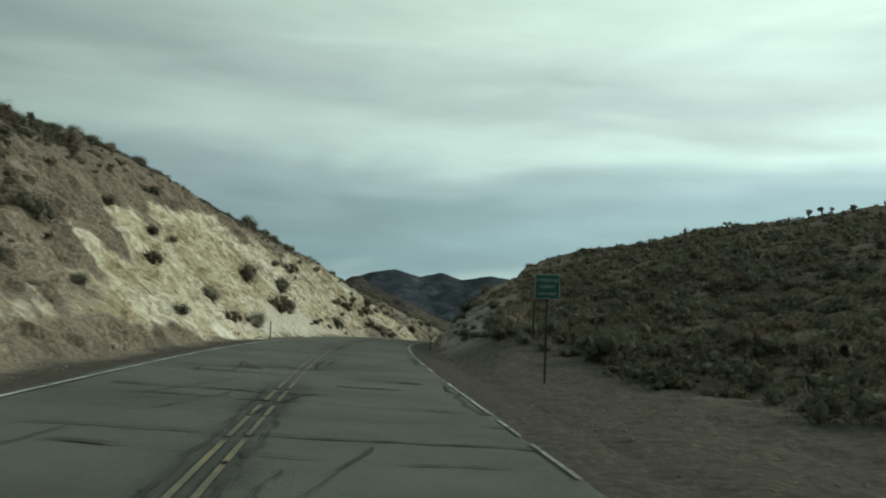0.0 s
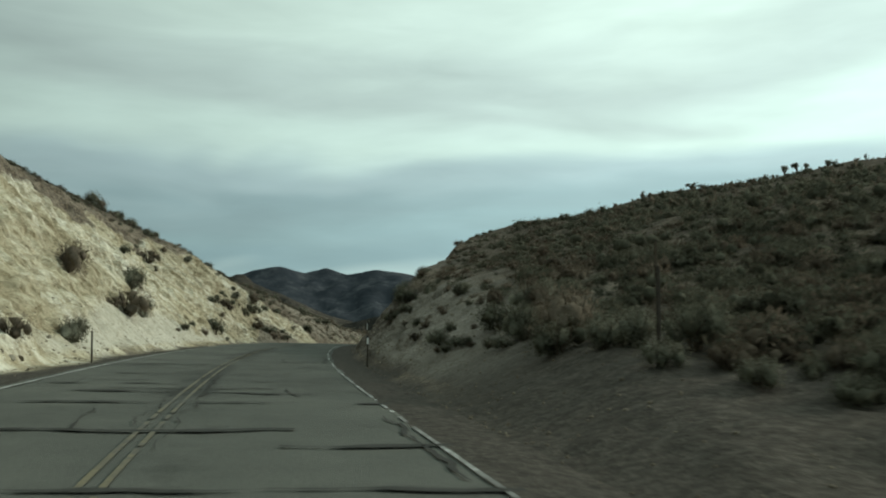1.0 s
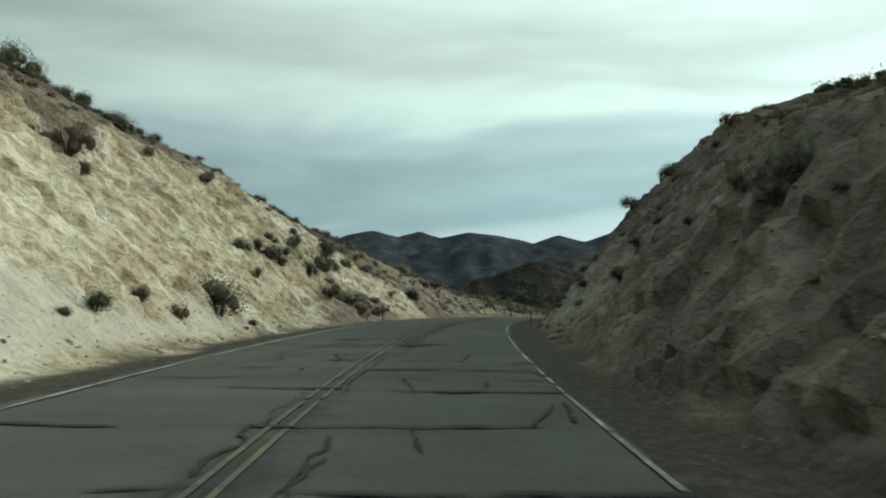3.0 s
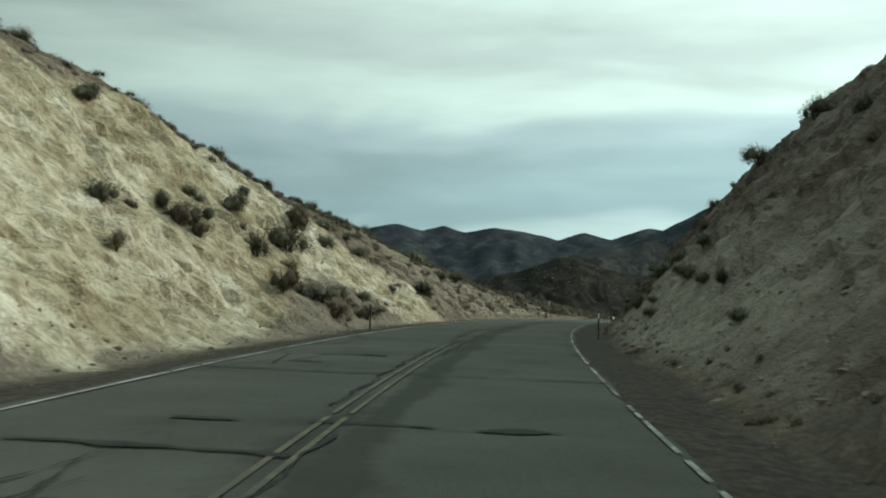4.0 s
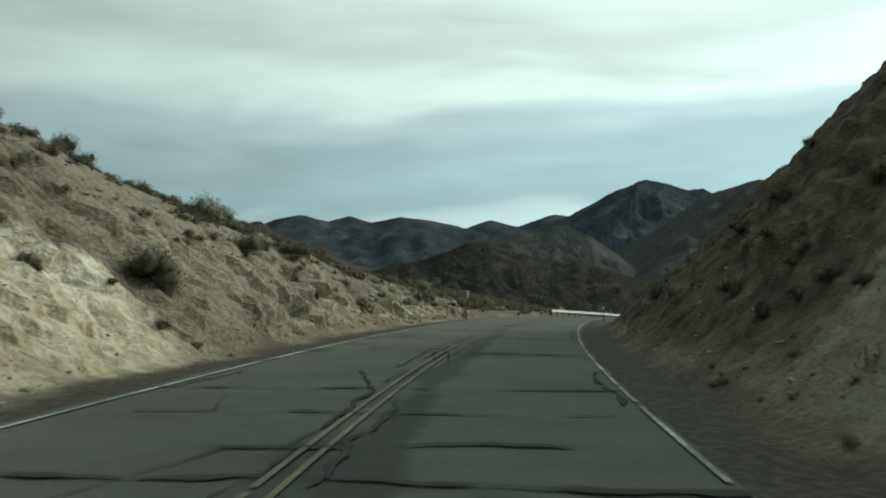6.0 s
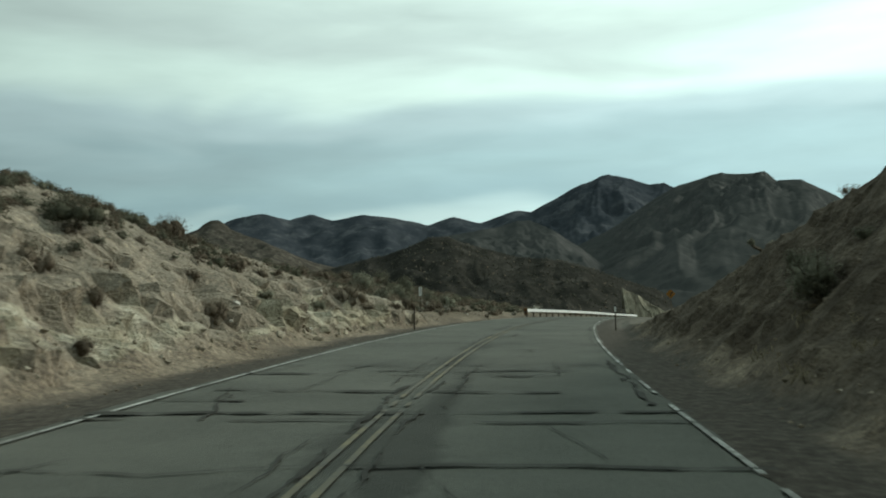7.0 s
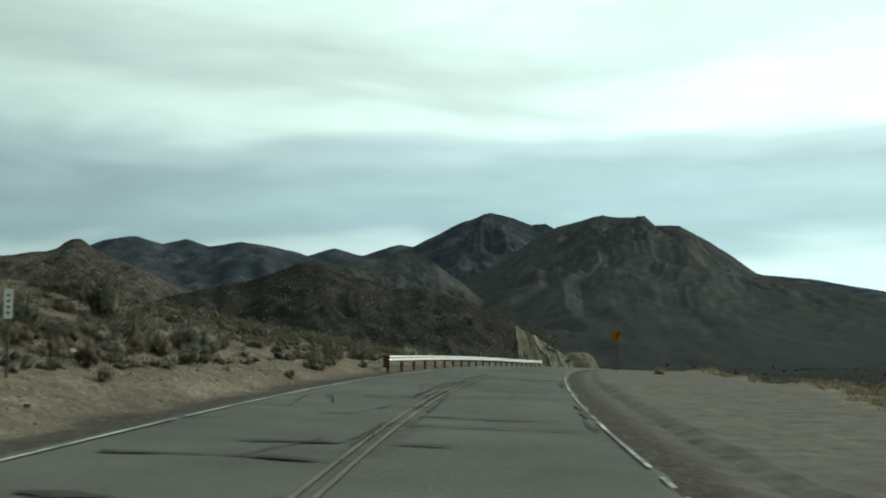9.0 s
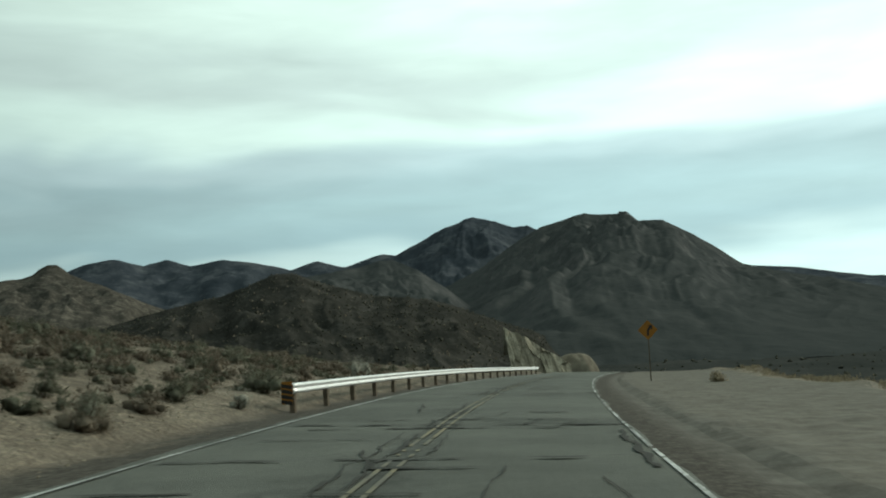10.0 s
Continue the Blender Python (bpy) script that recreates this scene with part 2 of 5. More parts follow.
def material(name, colors, scale=1.0, rough=0.9, bump=0.3, bump_scale=None, detail=6.0, metallic=0.0, fine=None, object_random=0.0, gloss=0.05, depth=0.05):
    """Colour ramp over two noises (broad patches and grain) with a bump."""
    m = bpy.data.materials.new(name)
    m.use_nodes = True
    nt = m.node_tree
    b = nt.nodes["Principled BSDF"]
    b.inputs["Roughness"].default_value = rough
    b.inputs["Metallic"].default_value = metallic
    b.inputs["Specular IOR Level"].default_value = gloss
    co = node(nt, "ShaderNodeTexCoord")
    n1 = node(nt, "ShaderNodeTexNoise", Scale=scale, Detail=detail, Roughness=0.6)
    n2 = node(nt, "ShaderNodeTexNoise", Scale=(fine or scale * 9), Detail=4.0, Roughness=0.65)
    chain(nt, co, n1, 3)
    chain(nt, co, n2, 3)
    add = node(nt, "ShaderNodeMath", operation="MULTIPLY_ADD")
    add.inputs[1].default_value = 0.45
    chain(nt, n2, add)
    sc = node(nt, "ShaderNodeMath", operation="MULTIPLY")
    sc.inputs[1].default_value = 0.65
    chain(nt, n1, sc)
    chain(nt, sc, add, 0, 2)
    last = add
    if object_random:
        info = node(nt, "ShaderNodeObjectInfo")
        ra = node(nt, "ShaderNodeMath", operation="MULTIPLY_ADD")
        ra.inputs[1].default_value = object_random
        chain(nt, info, ra, 5, 0)
        chain(nt, add, ra, 0, 2)
        sub = node(nt, "ShaderNodeMath", operation="SUBTRACT")
        sub.inputs[1].default_value = object_random / 2
        chain(nt, ra, sub)
        last = sub
    ramp = node(nt, "ShaderNodeValToRGB")
    els = ramp.color_ramp.elements
    els[0].position, els[0].color = 0.36, (*colors[0], 1)
    els[1].position, els[1].color = 0.74, (*colors[-1], 1)
    for i, c in enumerate(colors[1:-1]):
        els.new(0.36 + 0.38 * (i + 1) / (len(colors) - 1)).color = (*c, 1)
    chain(nt, last, ramp)
    nt.links.new(ramp.outputs[0], b.inputs["Base Color"])
    if bump:
        bp = node(nt, "ShaderNodeBump", Strength=bump, Distance=depth)
        n3 = node(nt, "ShaderNodeTexNoise", Scale=bump_scale or scale * 6, Detail=5.0)
        chain(nt, co, n3, 3)
        nt.links.new(n3.outputs[0], bp.inputs["Height"])
        nt.links.new(bp.outputs[0], b.inputs["Normal"])
    return m


def ground_material():
    """Brown stony soil, pale fractured rock where the attribute 'rock' says so, dark gravel where 'gravel' does."""
    m = bpy.data.materials.new("earth_and_rock")
    m.use_nodes = True
    nt = m.node_tree
    b = nt.nodes["Principled BSDF"]
    b.inputs["Roughness"].default_value = 0.95
    b.inputs["Specular IOR Level"].default_value = 0.03
    co = node(nt, "ShaderNodeTexCoord")

    def ramp_of(src, stops, out=0):
        r = node(nt, "ShaderNodeValToRGB")
        e = r.color_ramp.elements
        e[0].position, e[0].color = stops[0][0], (*stops[0][1], 1)
        e[1].position, e[1].color = stops[-1][0], (*stops[-1][1], 1)
        for p, c in stops[1:-1]:
            e.new(p).color = (*c, 1)
        chain(nt, src, r, out)
        return r

    def noise_node(scale, detail=6.0, rough=0.6, vec=None, distort=0.0):
        n = node(nt, "ShaderNodeTexNoise", Scale=scale, Detail=detail, Roughness=rough, Distortion=distort)
        chain(nt, vec or co, n, 0 if vec else 3)
        return n

    def mixed(fac, a, bb, fo=0, ao=0, bo=0, blend="MIX"):
        x = node(nt, "ShaderNodeMix", data_type="RGBA", blend_type=blend)
        if isinstance(fac, float):
            x.inputs[0].default_value = fac
        else:
            chain(nt, fac, x, fo, 0)
        chain(nt, a, x, ao, 6)
        chain(nt, bb, x, bo, 7)
        return x

    # soil
    soil = ramp_of(noise_node(0.35, 8, 0.65), [(0.3, (0.108, 0.089, 0.069)), (0.5, (0.172, 0.145, 0.113)), (0.7, (0.250, 0.215, 0.169))])
    pebbles = ramp_of(noise_node(7.0, 5, 0.7), [(0.35, (0.55, 0.55, 0.55)), (0.52, (1, 1, 1)), (0.70, (1.75, 1.72, 1.6))])
    soil = mixed(1.0, soil, pebbles, 0, 0, 0, "MULTIPLY")
    # rock: tilted beds of cream and ochre, white patches, dark cracks
    tilt = node(nt, "ShaderNodeMapping")
    tilt.inputs["Rotation"].default_value = (radians(35), radians(20), 0)
    tilt.inputs["Scale"].default_value = (0.75, 0.75, 1.25)
    chain(nt, co, tilt, 3)
    beds = ramp_of(noise_node(0.42, 8, 0.62, tilt, 0.6), [(0.30, (0.345, 0.306, 0.228)), (0.42, (0.465, 0.428, 0.332)), (0.55, (0.575, 0.547, 0.448)), (0.72, (0.72, 0.71, 0.64))])
    stains = ramp_of(noise_node(1.6, 7, 0.7), [(0.35, (0.66, 0.62, 0.54)), (0.48, (0.96, 0.95, 0.92)), (0.7, (1.10, 1.10, 1.09))])
    rock = mixed(1.0, beds, stains, 2, 0, 0, "MULTIPLY")
    zones = ramp_of(noise_node(0.16, 5, 0.6, None, 0.8), [(0.36, (0.72, 0.69, 0.62)), (0.48, (0.93, 0.92, 0.87)), (0.60, (1.08, 1.10, 1.13))])
    rock = mixed(1.0, rock, zones, 0, 2, 0, "MULTIPLY")
    streak_map = node(nt, "ShaderNodeMapping")
    streak_map.inputs["Scale"].default_value = (1.6, 1.6, 0.22)
    chain(nt, co, streak_map, 3)
    wash = ramp_of(noise_node(0.9, 6, 0.7, streak_map), [(0.38, (0.70, 0.68, 0.62)), (0.50, (1, 1, 1)), (1.0, (1, 1, 1))])
    rock = mixed(0.7, rock, wash, 0, 2, 0, "MULTIPLY")
    vor = node(nt, "ShaderNodeTexVoronoi", feature="DISTANCE_TO_EDGE", Scale=1.1)
    warp = node(nt, "ShaderNodeVectorMath", operation="MULTIPLY_ADD")
    wn = noise_node(1.3, 4)
    warp.inputs[1].default_value = (0.9, 0.9, 0.9)
    chain(nt, wn, warp, 1, 0)
    chain(nt, tilt, warp, 0, 2)
    chain(nt, warp, vor)
    cracks = ramp_of(vor, [(0.0, (0.45, 0.40, 0.33)), (0.05, (1, 1, 1)), (1.0, (1, 1, 1))])
    rock = mixed(0.5, rock, cracks, 0, 2, 0, "MULTIPLY")
    # slanting dark streaks: the shadows under small rock edges, painted into the colour
    bed = node(nt, "ShaderNodeMapping", vector_type="TEXTURE")
    bed.inputs["Rotation"].default_value = (radians(-42), 0, radians(4))
    bed.inputs["Scale"].default_value = (1.0, 1.7, 0.65)
    chain(nt, co, bed, 3)
    shadow_streaks = ramp_of(noise_node(1.2, 4, 0.6, bed), [(0.36, (0.34, 0.29, 0.23)), (0.44, (0.86, 0.83, 0.78)), (0.52, (1, 1, 1)), (0.7, (1.1, 1.1, 1.1))])
    rock = mixed(0.45, rock, shadow_streaks, 0, 2, 0, "MULTIPLY")
    grit = ramp_of(noise_node(4.0, 4, 0.65), [(0.36, (0.72, 0.68, 0.62)), (0.5, (1, 1, 1)), (0.66, (1.12, 1.12, 1.1))])
    leaf = ramp_of(noise_node(1.4, 6, 0.7), [(0.35, (0.048, 0.040, 0.031)), (0.5, (0.080, 0.068, 0.053)), (0.68, (0.142, 0.122, 0.095))])
    la = node(nt, "ShaderNodeAttribute", attribute_name="litter")
    soil = mixed(la, soil, leaf, 2, 2, 0)
    # greyer, darker rock: fully on the right cut, partly on the left
    grey_rock = ramp_of(noise_node(0.55, 8, 0.66), [(0.3, (0.086, 0.075, 0.063)), (0.5, (0.148, 0.132, 0.112)), (0.7, (0.240, 0.221, 0.193))])
    da = node(nt, "ShaderNodeAttribute", attribute_name="grey_rock")
    grey_rock = mixed(0.5, grey_rock, cracks, 0, 0, 0, "MULTIPLY")
    rock = mixed(da, rock, grey_rock, 2, 2, 2)
    rock = mixed(0.55, rock, grit, 0, 2, 0, "MULTIPLY")
    # dust of the soil on the rock, by the attribute and a ragged edge
    at = node(nt, "ShaderNodeAttribute", attribute_name="rock")
    edge = noise_node(0.9, 6, 0.7)
    sub = node(nt, "ShaderNodeMath", operation="ADD")
    chain(nt, at, sub, 2, 0)
    chain(nt, edge, sub, 0, 1)
    lim = node(nt, "ShaderNodeMapRange")
    for i, v in enumerate((0.86, 1.10, 0.0, 1.0)):
        lim.inputs[i + 1].default_value = v
    chain(nt, sub, lim)
    both = mixed(lim, soil, rock, 0, 2, 2)
    sand = ramp_of(noise_node(3.0, 7, 0.75), [(0.33, (0.34, 0.325, 0.27)), (0.5, (0.47, 0.455, 0.385)), (0.7, (0.58, 0.565, 0.49))])
    sa = node(nt, "ShaderNodeAttribute", attribute_name="scree")
    both = mixed(sa, both, sand, 2, 2, 0)
    grav = ramp_of(noise_node(5.5, 6, 0.75), [(0.35, (0.037, 0.033, 0.028)), (0.52, (0.064, 0.058, 0.049)), (0.7, (0.110, 0.101, 0.085))])
    ga = node(nt, "ShaderNodeAttribute", attribute_name="gravel")
    base = mixed(ga, both, grav, 2, 2, 0)
    mill = ramp_of(noise_node(1.6, 8, 0.7), [(0.33, (0.066, 0.062, 0.053)), (0.5, (0.102, 0.097, 0.084)), (0.7, (0.145, 0.138, 0.120))])
    ma = node(nt, "ShaderNodeAttribute", attribute_name="millings")
    base = mixed(ma, base, mill, 2, 2, 0)
    nt.links.new(base.outputs[2], b.inputs["Base Color"])
    hgt = node(nt, "ShaderNodeMath", operation="MULTIPLY_ADD")
    hgt.inputs[1].default_value = 0.6
    chain(nt, noise_node(2.4, 6, 0.6), hgt)
    chain(nt, noise_node(11.0, 3, 0.6), hgt, 0, 2)
    # angular facets of broken rock
    for size, part_of in ((1.5, 0.9), (4.2, 0.45)):
        facet = node(nt, "ShaderNodeTexVoronoi", feature="F1", distance="CHEBYCHEV", Scale=size)
        chain(nt, warp, facet)
        more = node(nt, "ShaderNodeMath", operation="MULTIPLY_ADD")
        more.inputs[1].default_value = part_of
        chain(nt, facet, more)
        chain(nt, hgt, more, 0, 2)
        hgt = more
    bp = node(nt, "ShaderNodeBump", Strength=0.7, Distance=0.14)
    # packed grit is smoother than broken rock
    packed = node(nt, "ShaderNodeMath", operation="MAXIMUM")
    chain(nt, ma, packed, 2, 0)
    half = node(nt, "ShaderNodeMath", operation="MULTIPLY")
    half.inputs[1].default_value = 0.6
    chain(nt, ga, half, 2, 0)
    chain(nt, half, packed, 0, 1)
    firm = node(nt, "ShaderNodeMapRange")
    for i, v in enumerate((0.0, 0.8, 0.7, 0.12)):
        firm.inputs[i + 1].default_value = v
    chain(nt, packed, firm)
    nt.links.new(firm.outputs[0], bp.inputs["Strength"])
    nt.links.new(hgt.outputs[0], bp.inputs["Height"])
    nt.links.new(bp.outputs[0], b.inputs["Normal"])
    return m


def brush_on_gentle_slopes(m, color):
    """Gentler ground carries denser, darker brush; steep ground shows more stone."""
    nt = m.node_tree
    b = nt.nodes["Principled BSDF"]
    src = b.inputs["Base Color"].links[0].from_socket
    geo = node(nt, "ShaderNodeNewGeometry")
    sep = node(nt, "ShaderNodeSeparateXYZ")
    chain(nt, geo, sep, 1, 0)
    lim = node(nt, "ShaderNodeMapRange")
    for i, v in enumerate((0.75, 0.97, 0.0, 0.8)):
        lim.inputs[i + 1].default_value = v
    chain(nt, sep, lim, 2, 0)
    mx = node(nt, "ShaderNodeMix", data_type="RGBA")
    chain(nt, lim, mx)
    nt.links.new(src, mx.inputs[6])
    mx.inputs[7].default_value = (*color, 1)
    nt.links.new(mx.outputs[2], b.inputs["Base Color"])


EARTH = ground_material()


def asphalt_material():
    """Grey worn asphalt: aggregate grain, blotches, oil-dark wheel paths and repairs by the attribute 'stain'."""
    m = material("worn_asphalt", [(0.061, 0.064, 0.056), (0.091, 0.095, 0.083), (0.126, 0.129, 0.112)], 0.3, 0.92, 0.5, 60, fine=22, gloss=0.12)
    nt = m.node_tree
    b = nt.nodes["Principled BSDF"]
    src = b.inputs["Base Color"].links[0].from_socket
    at = node(nt, "ShaderNodeAttribute", attribute_name="stain")
    co = node(nt, "ShaderNodeTexCoord")
    n = node(nt, "ShaderNodeTexNoise", Scale=1.5, Detail=7.0, Roughness=0.68, Distortion=0.6)
    chain(nt, co, n, 3)
    add = node(nt, "ShaderNodeMath", operation="ADD")
    chain(nt, at, add, 2, 0)
    chain(nt, n, add, 0, 1)
    lim = node(nt, "ShaderNodeMapRange")
    for i, v in enumerate((0.74, 1.10, 0.0, 0.58)):
        lim.inputs[i + 1].default_value = v
    chain(nt, add, lim)
    mx = node(nt, "ShaderNodeMix", data_type="RGBA")
    chain(nt, lim, mx)
    nt.links.new(src, mx.inputs[6])
    mx.inputs[7].default_value = (0.030, 0.031, 0.028, 1)
    nt.links.new(mx.outputs[2], b.inputs["Base Color"])
    return m


ASPHALT = asphalt_material()
TAR = material("crack_sealant", [(0.0330, 0.0335, 0.0300), (0.0600, 0.0600, 0.0545)], 1.5, 0.9, 0.2)
WHITE_LINE = material("worn_white_paint", [(0.085, 0.086, 0.075), (0.10, 0.10, 0.09), (0.26, 0.27, 0.25), (0.42, 0.43, 0.41), (0.48, 0.49, 0.46)], 0.45, 0.7, 0.2, fine=14, gloss=0.3)
WORN_LINE = material("worn_away_white_paint", [(0.09, 0.091, 0.08), (0.10, 0.10, 0.09), (0.16, 0.165, 0.15), (0.42, 0.43, 0.41), (0.48, 0.49, 0.46)], 0.6, 0.7, 0.2, fine=7, gloss=0.3)
YELLOW_LINE = material("worn_yellow_paint", [(0.062, 0.062, 0.053), (0.070, 0.067, 0.054), (0.100, 0.090, 0.058), (0.150, 0.127, 0.069), (0.210, 0.170, 0.082)], 0.7, 0.75, 0.2, fine=6, gloss=0.3)
SAGE = material("sage_leaves", [(0.096, 0.096, 0.069), (0.170, 0.172, 0.128), (0.282, 0.284, 0.218)], 0.9, 0.9, 0.9, 26, fine=22, depth=0.06, object_random=0.25, gloss=0.0)
DRY = material("dry_brush_leaves", [(0.104, 0.086, 0.064), (0.175, 0.147, 0.112), (0.255, 0.218, 0.166)], 1.2, 0.9, 0.9, 26, fine=22, depth=0.06, object_random=0.25, gloss=0.0)
PALE = material("pale_bush_leaves", [(0.150, 0.145, 0.115), (0.250, 0.243, 0.200), (0.360, 0.350, 0.295)], 1.2, 0.9, 0, fine=22, object_random=0.15, gloss=0.0)
STRAW = material("straw_grass", [(0.145, 0.124, 0.082), (0.225, 0.195, 0.132), (0.31, 0.272, 0.190)], 1.5, 0.9, 0, object_random=0.2, gloss=0.0)
TWIG = material("grey_twigs", [(0.0630, 0.0518, 0.0392), (0.1120, 0.0938, 0.0700)], 4, 0.9, 0)
STONE = material("loose_pale_stone", [(0.12, 0.10, 0.075), (0.205, 0.178, 0.135), (0.34, 0.31, 0.25)], 2.0, 0.95, 0.6, 9, object_random=0.3)
QUARTZ = material("white_quartz", [(0.42, 0.40, 0.35), (0.62, 0.60, 0.55)], 6, 0.8, 0.4, 20)
DARK_POST = material("dark_brown_post", [(0.03, 0.024, 0.018), (0.06, 0.048, 0.036)], 6, 0.8, 0.3, gloss=0.3)
BLACK = material("black_plastic", [(0.012, 0.012, 0.012), (0.02, 0.02, 0.02)], 6, 0.6, 0, gloss=0.3)
REFLECTOR = material("white_reflector", [(0.55, 0.56, 0.54), (0.70, 0.71, 0.69)], 5, 0.4, 0, gloss=0.3)
STEEL = material("galvanised_steel", [(0.42, 0.43, 0.42), (0.55, 0.56, 0.55), (0.64, 0.65, 0.63)], 2.5, 0.5, 0.1, metallic=0.55, gloss=0.3)
WOOD = material("weathered_wood_post", [(0.07, 0.055, 0.04), (0.14, 0.115, 0.085)], 5, 0.9, 0.4)
GREEN = material("green_sign_sheet", [(0.004, 0.050, 0.036), (0.006, 0.070, 0.050)], 3, 0.45, 0, gloss=0.3)
SIGN_WHITE = material("white_sign_paint", [(0.200, 0.215, 0.205), (0.290, 0.305, 0.292)], 4, 0.5, 0, gloss=0.3)
AMBER = material("amber_sign_sheet", [(0.2170, 0.0868, 0.0077), (0.2604, 0.1128, 0.0128)], 4, 0.5, 0, gloss=0.3)
# the blue, lightened tone is atmospheric haze put into the colour
HILL_FAR = material("haze_tinted_range", [(0.026, 0.032, 0.039), (0.039, 0.046, 0.054), (0.088, 0.094, 0.101)], 0.008, 1.0, 0.8, 0.012, fine=0.03, gloss=0.0, depth=14)
# brush and stone, raised and slightly blued to paint in thin haze
HILL_MID = material("hazed_brushy_mountainside", [(0.0310, 0.0350, 0.0350), (0.0530, 0.0560, 0.0555), (0.0990, 0.0970, 0.0940)], 0.02, 1.0, 0.6, 0.035, fine=0.13, gloss=0.0, depth=6)
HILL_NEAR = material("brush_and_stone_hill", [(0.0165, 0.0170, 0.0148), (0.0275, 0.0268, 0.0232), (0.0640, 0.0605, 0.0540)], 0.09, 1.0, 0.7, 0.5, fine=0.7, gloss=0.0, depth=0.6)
HILL_STONY = material("brown_stony_hillside", [(0.026, 0.026, 0.022), (0.050, 0.046, 0.039), (0.135, 0.120, 0.100)], 0.05, 1.0, 0.9, 0.12, fine=0.3, gloss=0.0, depth=2.5)
VALLEY = material("valley_brush_ground", [(0.0230, 0.0260, 0.0245), (0.0370, 0.0390, 0.0365), (0.0590, 0.0595, 0.0550)], 0.03, 1.0, 0.5, 0.7, fine=0.5, gloss=0.0)
DARK_BRUSH = material("dark_brush_leaves", [(0.040, 0.041, 0.031), (0.073, 0.073, 0.058), (0.122, 0.120, 0.097)], 0.4, 0.95, 0, gloss=0.0)


def thin_leaf(m, share):
    """Thin leaves let part of the light through."""
    nt = m.node_tree
    b = nt.nodes["Principled BSDF"]
    out = nt.nodes["Material Output"]
    tr = node(nt, "ShaderNodeBsdfTranslucent")
    nt.links.new(b.inputs["Base Color"].links[0].from_socket, tr.inputs["Color"])
    mx = node(nt, "ShaderNodeMixShader", Fac=share)
    nt.links.new(b.outputs[0], mx.inputs[1])
    nt.links.new(tr.outputs[0], mx.inputs[2])
    nt.links.new(mx.outputs[0], out.inputs["Surface"])


for leaf_material in (SAGE, DRY, PALE, STRAW, DARK_BRUSH):
    thin_leaf(leaf_material, 0.35)
brush_on_gentle_slopes(HILL_MID, (0.038, 0.042, 0.041))
HUMMOCK = material("tan_weathered_rock", [(0.075, 0.066, 0.050), (0.125, 0.110, 0.084), (0.190, 0.170, 0.132)], 0.6, 0.95, 0.7, 2.0)
OUTCROP = material("fluted_pale_rock", [(0.130, 0.112, 0.084), (0.270, 0.238, 0.180), (0.500, 0.460, 0.365)], 0.5, 0.95, 0.8, 1.5)


# ---- mesh helpers ----


def mesh_of(name, verts, faces, mats, smooth_shade=False):
    me = bpy.data.meshes.new(name)
    verts, faces = np.asarray(verts, np.float32), np.asarray(faces, np.int32)
    me.vertices.add(len(verts))
    me.vertices.foreach_set("co", verts.ravel())
    n = faces.shape[1]
    me.loops.add(faces.size)
    me.loops.foreach_set("vertex_index", faces.ravel())
    me.polygons.add(len(faces))
    me.polygons.foreach_set("loop_start", np.arange(0, faces.size, n, dtype=np.int32))
    me.polygons.foreach_set("use_smooth", np.full(len(faces), smooth_shade))
    for m in (mats if isinstance(mats, (list, tuple)) else [mats]):
        me.materials.append(m)
    me.update(calc_edges=True)
    me.validate()
    return me


def grid_faces(rows, cols):
    a = (np.arange(rows - 1)[:, None] * cols + np.arange(cols - 1)[None, :]).ravel()
    return np.stack([a, a + 1, a + cols + 1, a + cols], 1)


def part(name, bm, mat, parent=None, label=""):
    """One mesh object of a bmesh, under a thing or a part."""
    me = bpy.data.meshes.new(name)
    bm.to_mesh(me)
    bm.free()
    me.materials.append(mat)
    ob = new(name, me)
    ob.parent = parent
    if label:
        tagged(ob, label)
    return ob


def box(sx, sy, sz, at=(0, 0, 0), bevel=0.0, m=None):
    bm = bmesh.new()
    bmesh.ops.create_cube(bm, size=1, matrix=Matrix.Translation(at) @ (m or Matrix()) @ Matrix.Diagonal((sx, sy, sz, 1)))
    if bevel:
        bmesh.ops.bevel(bm, geom=bm.edges[:], offset=bevel, segments=2, affect="EDGES")
    return bm


# ---- the ground by the road: one sheet from hill to hill ----


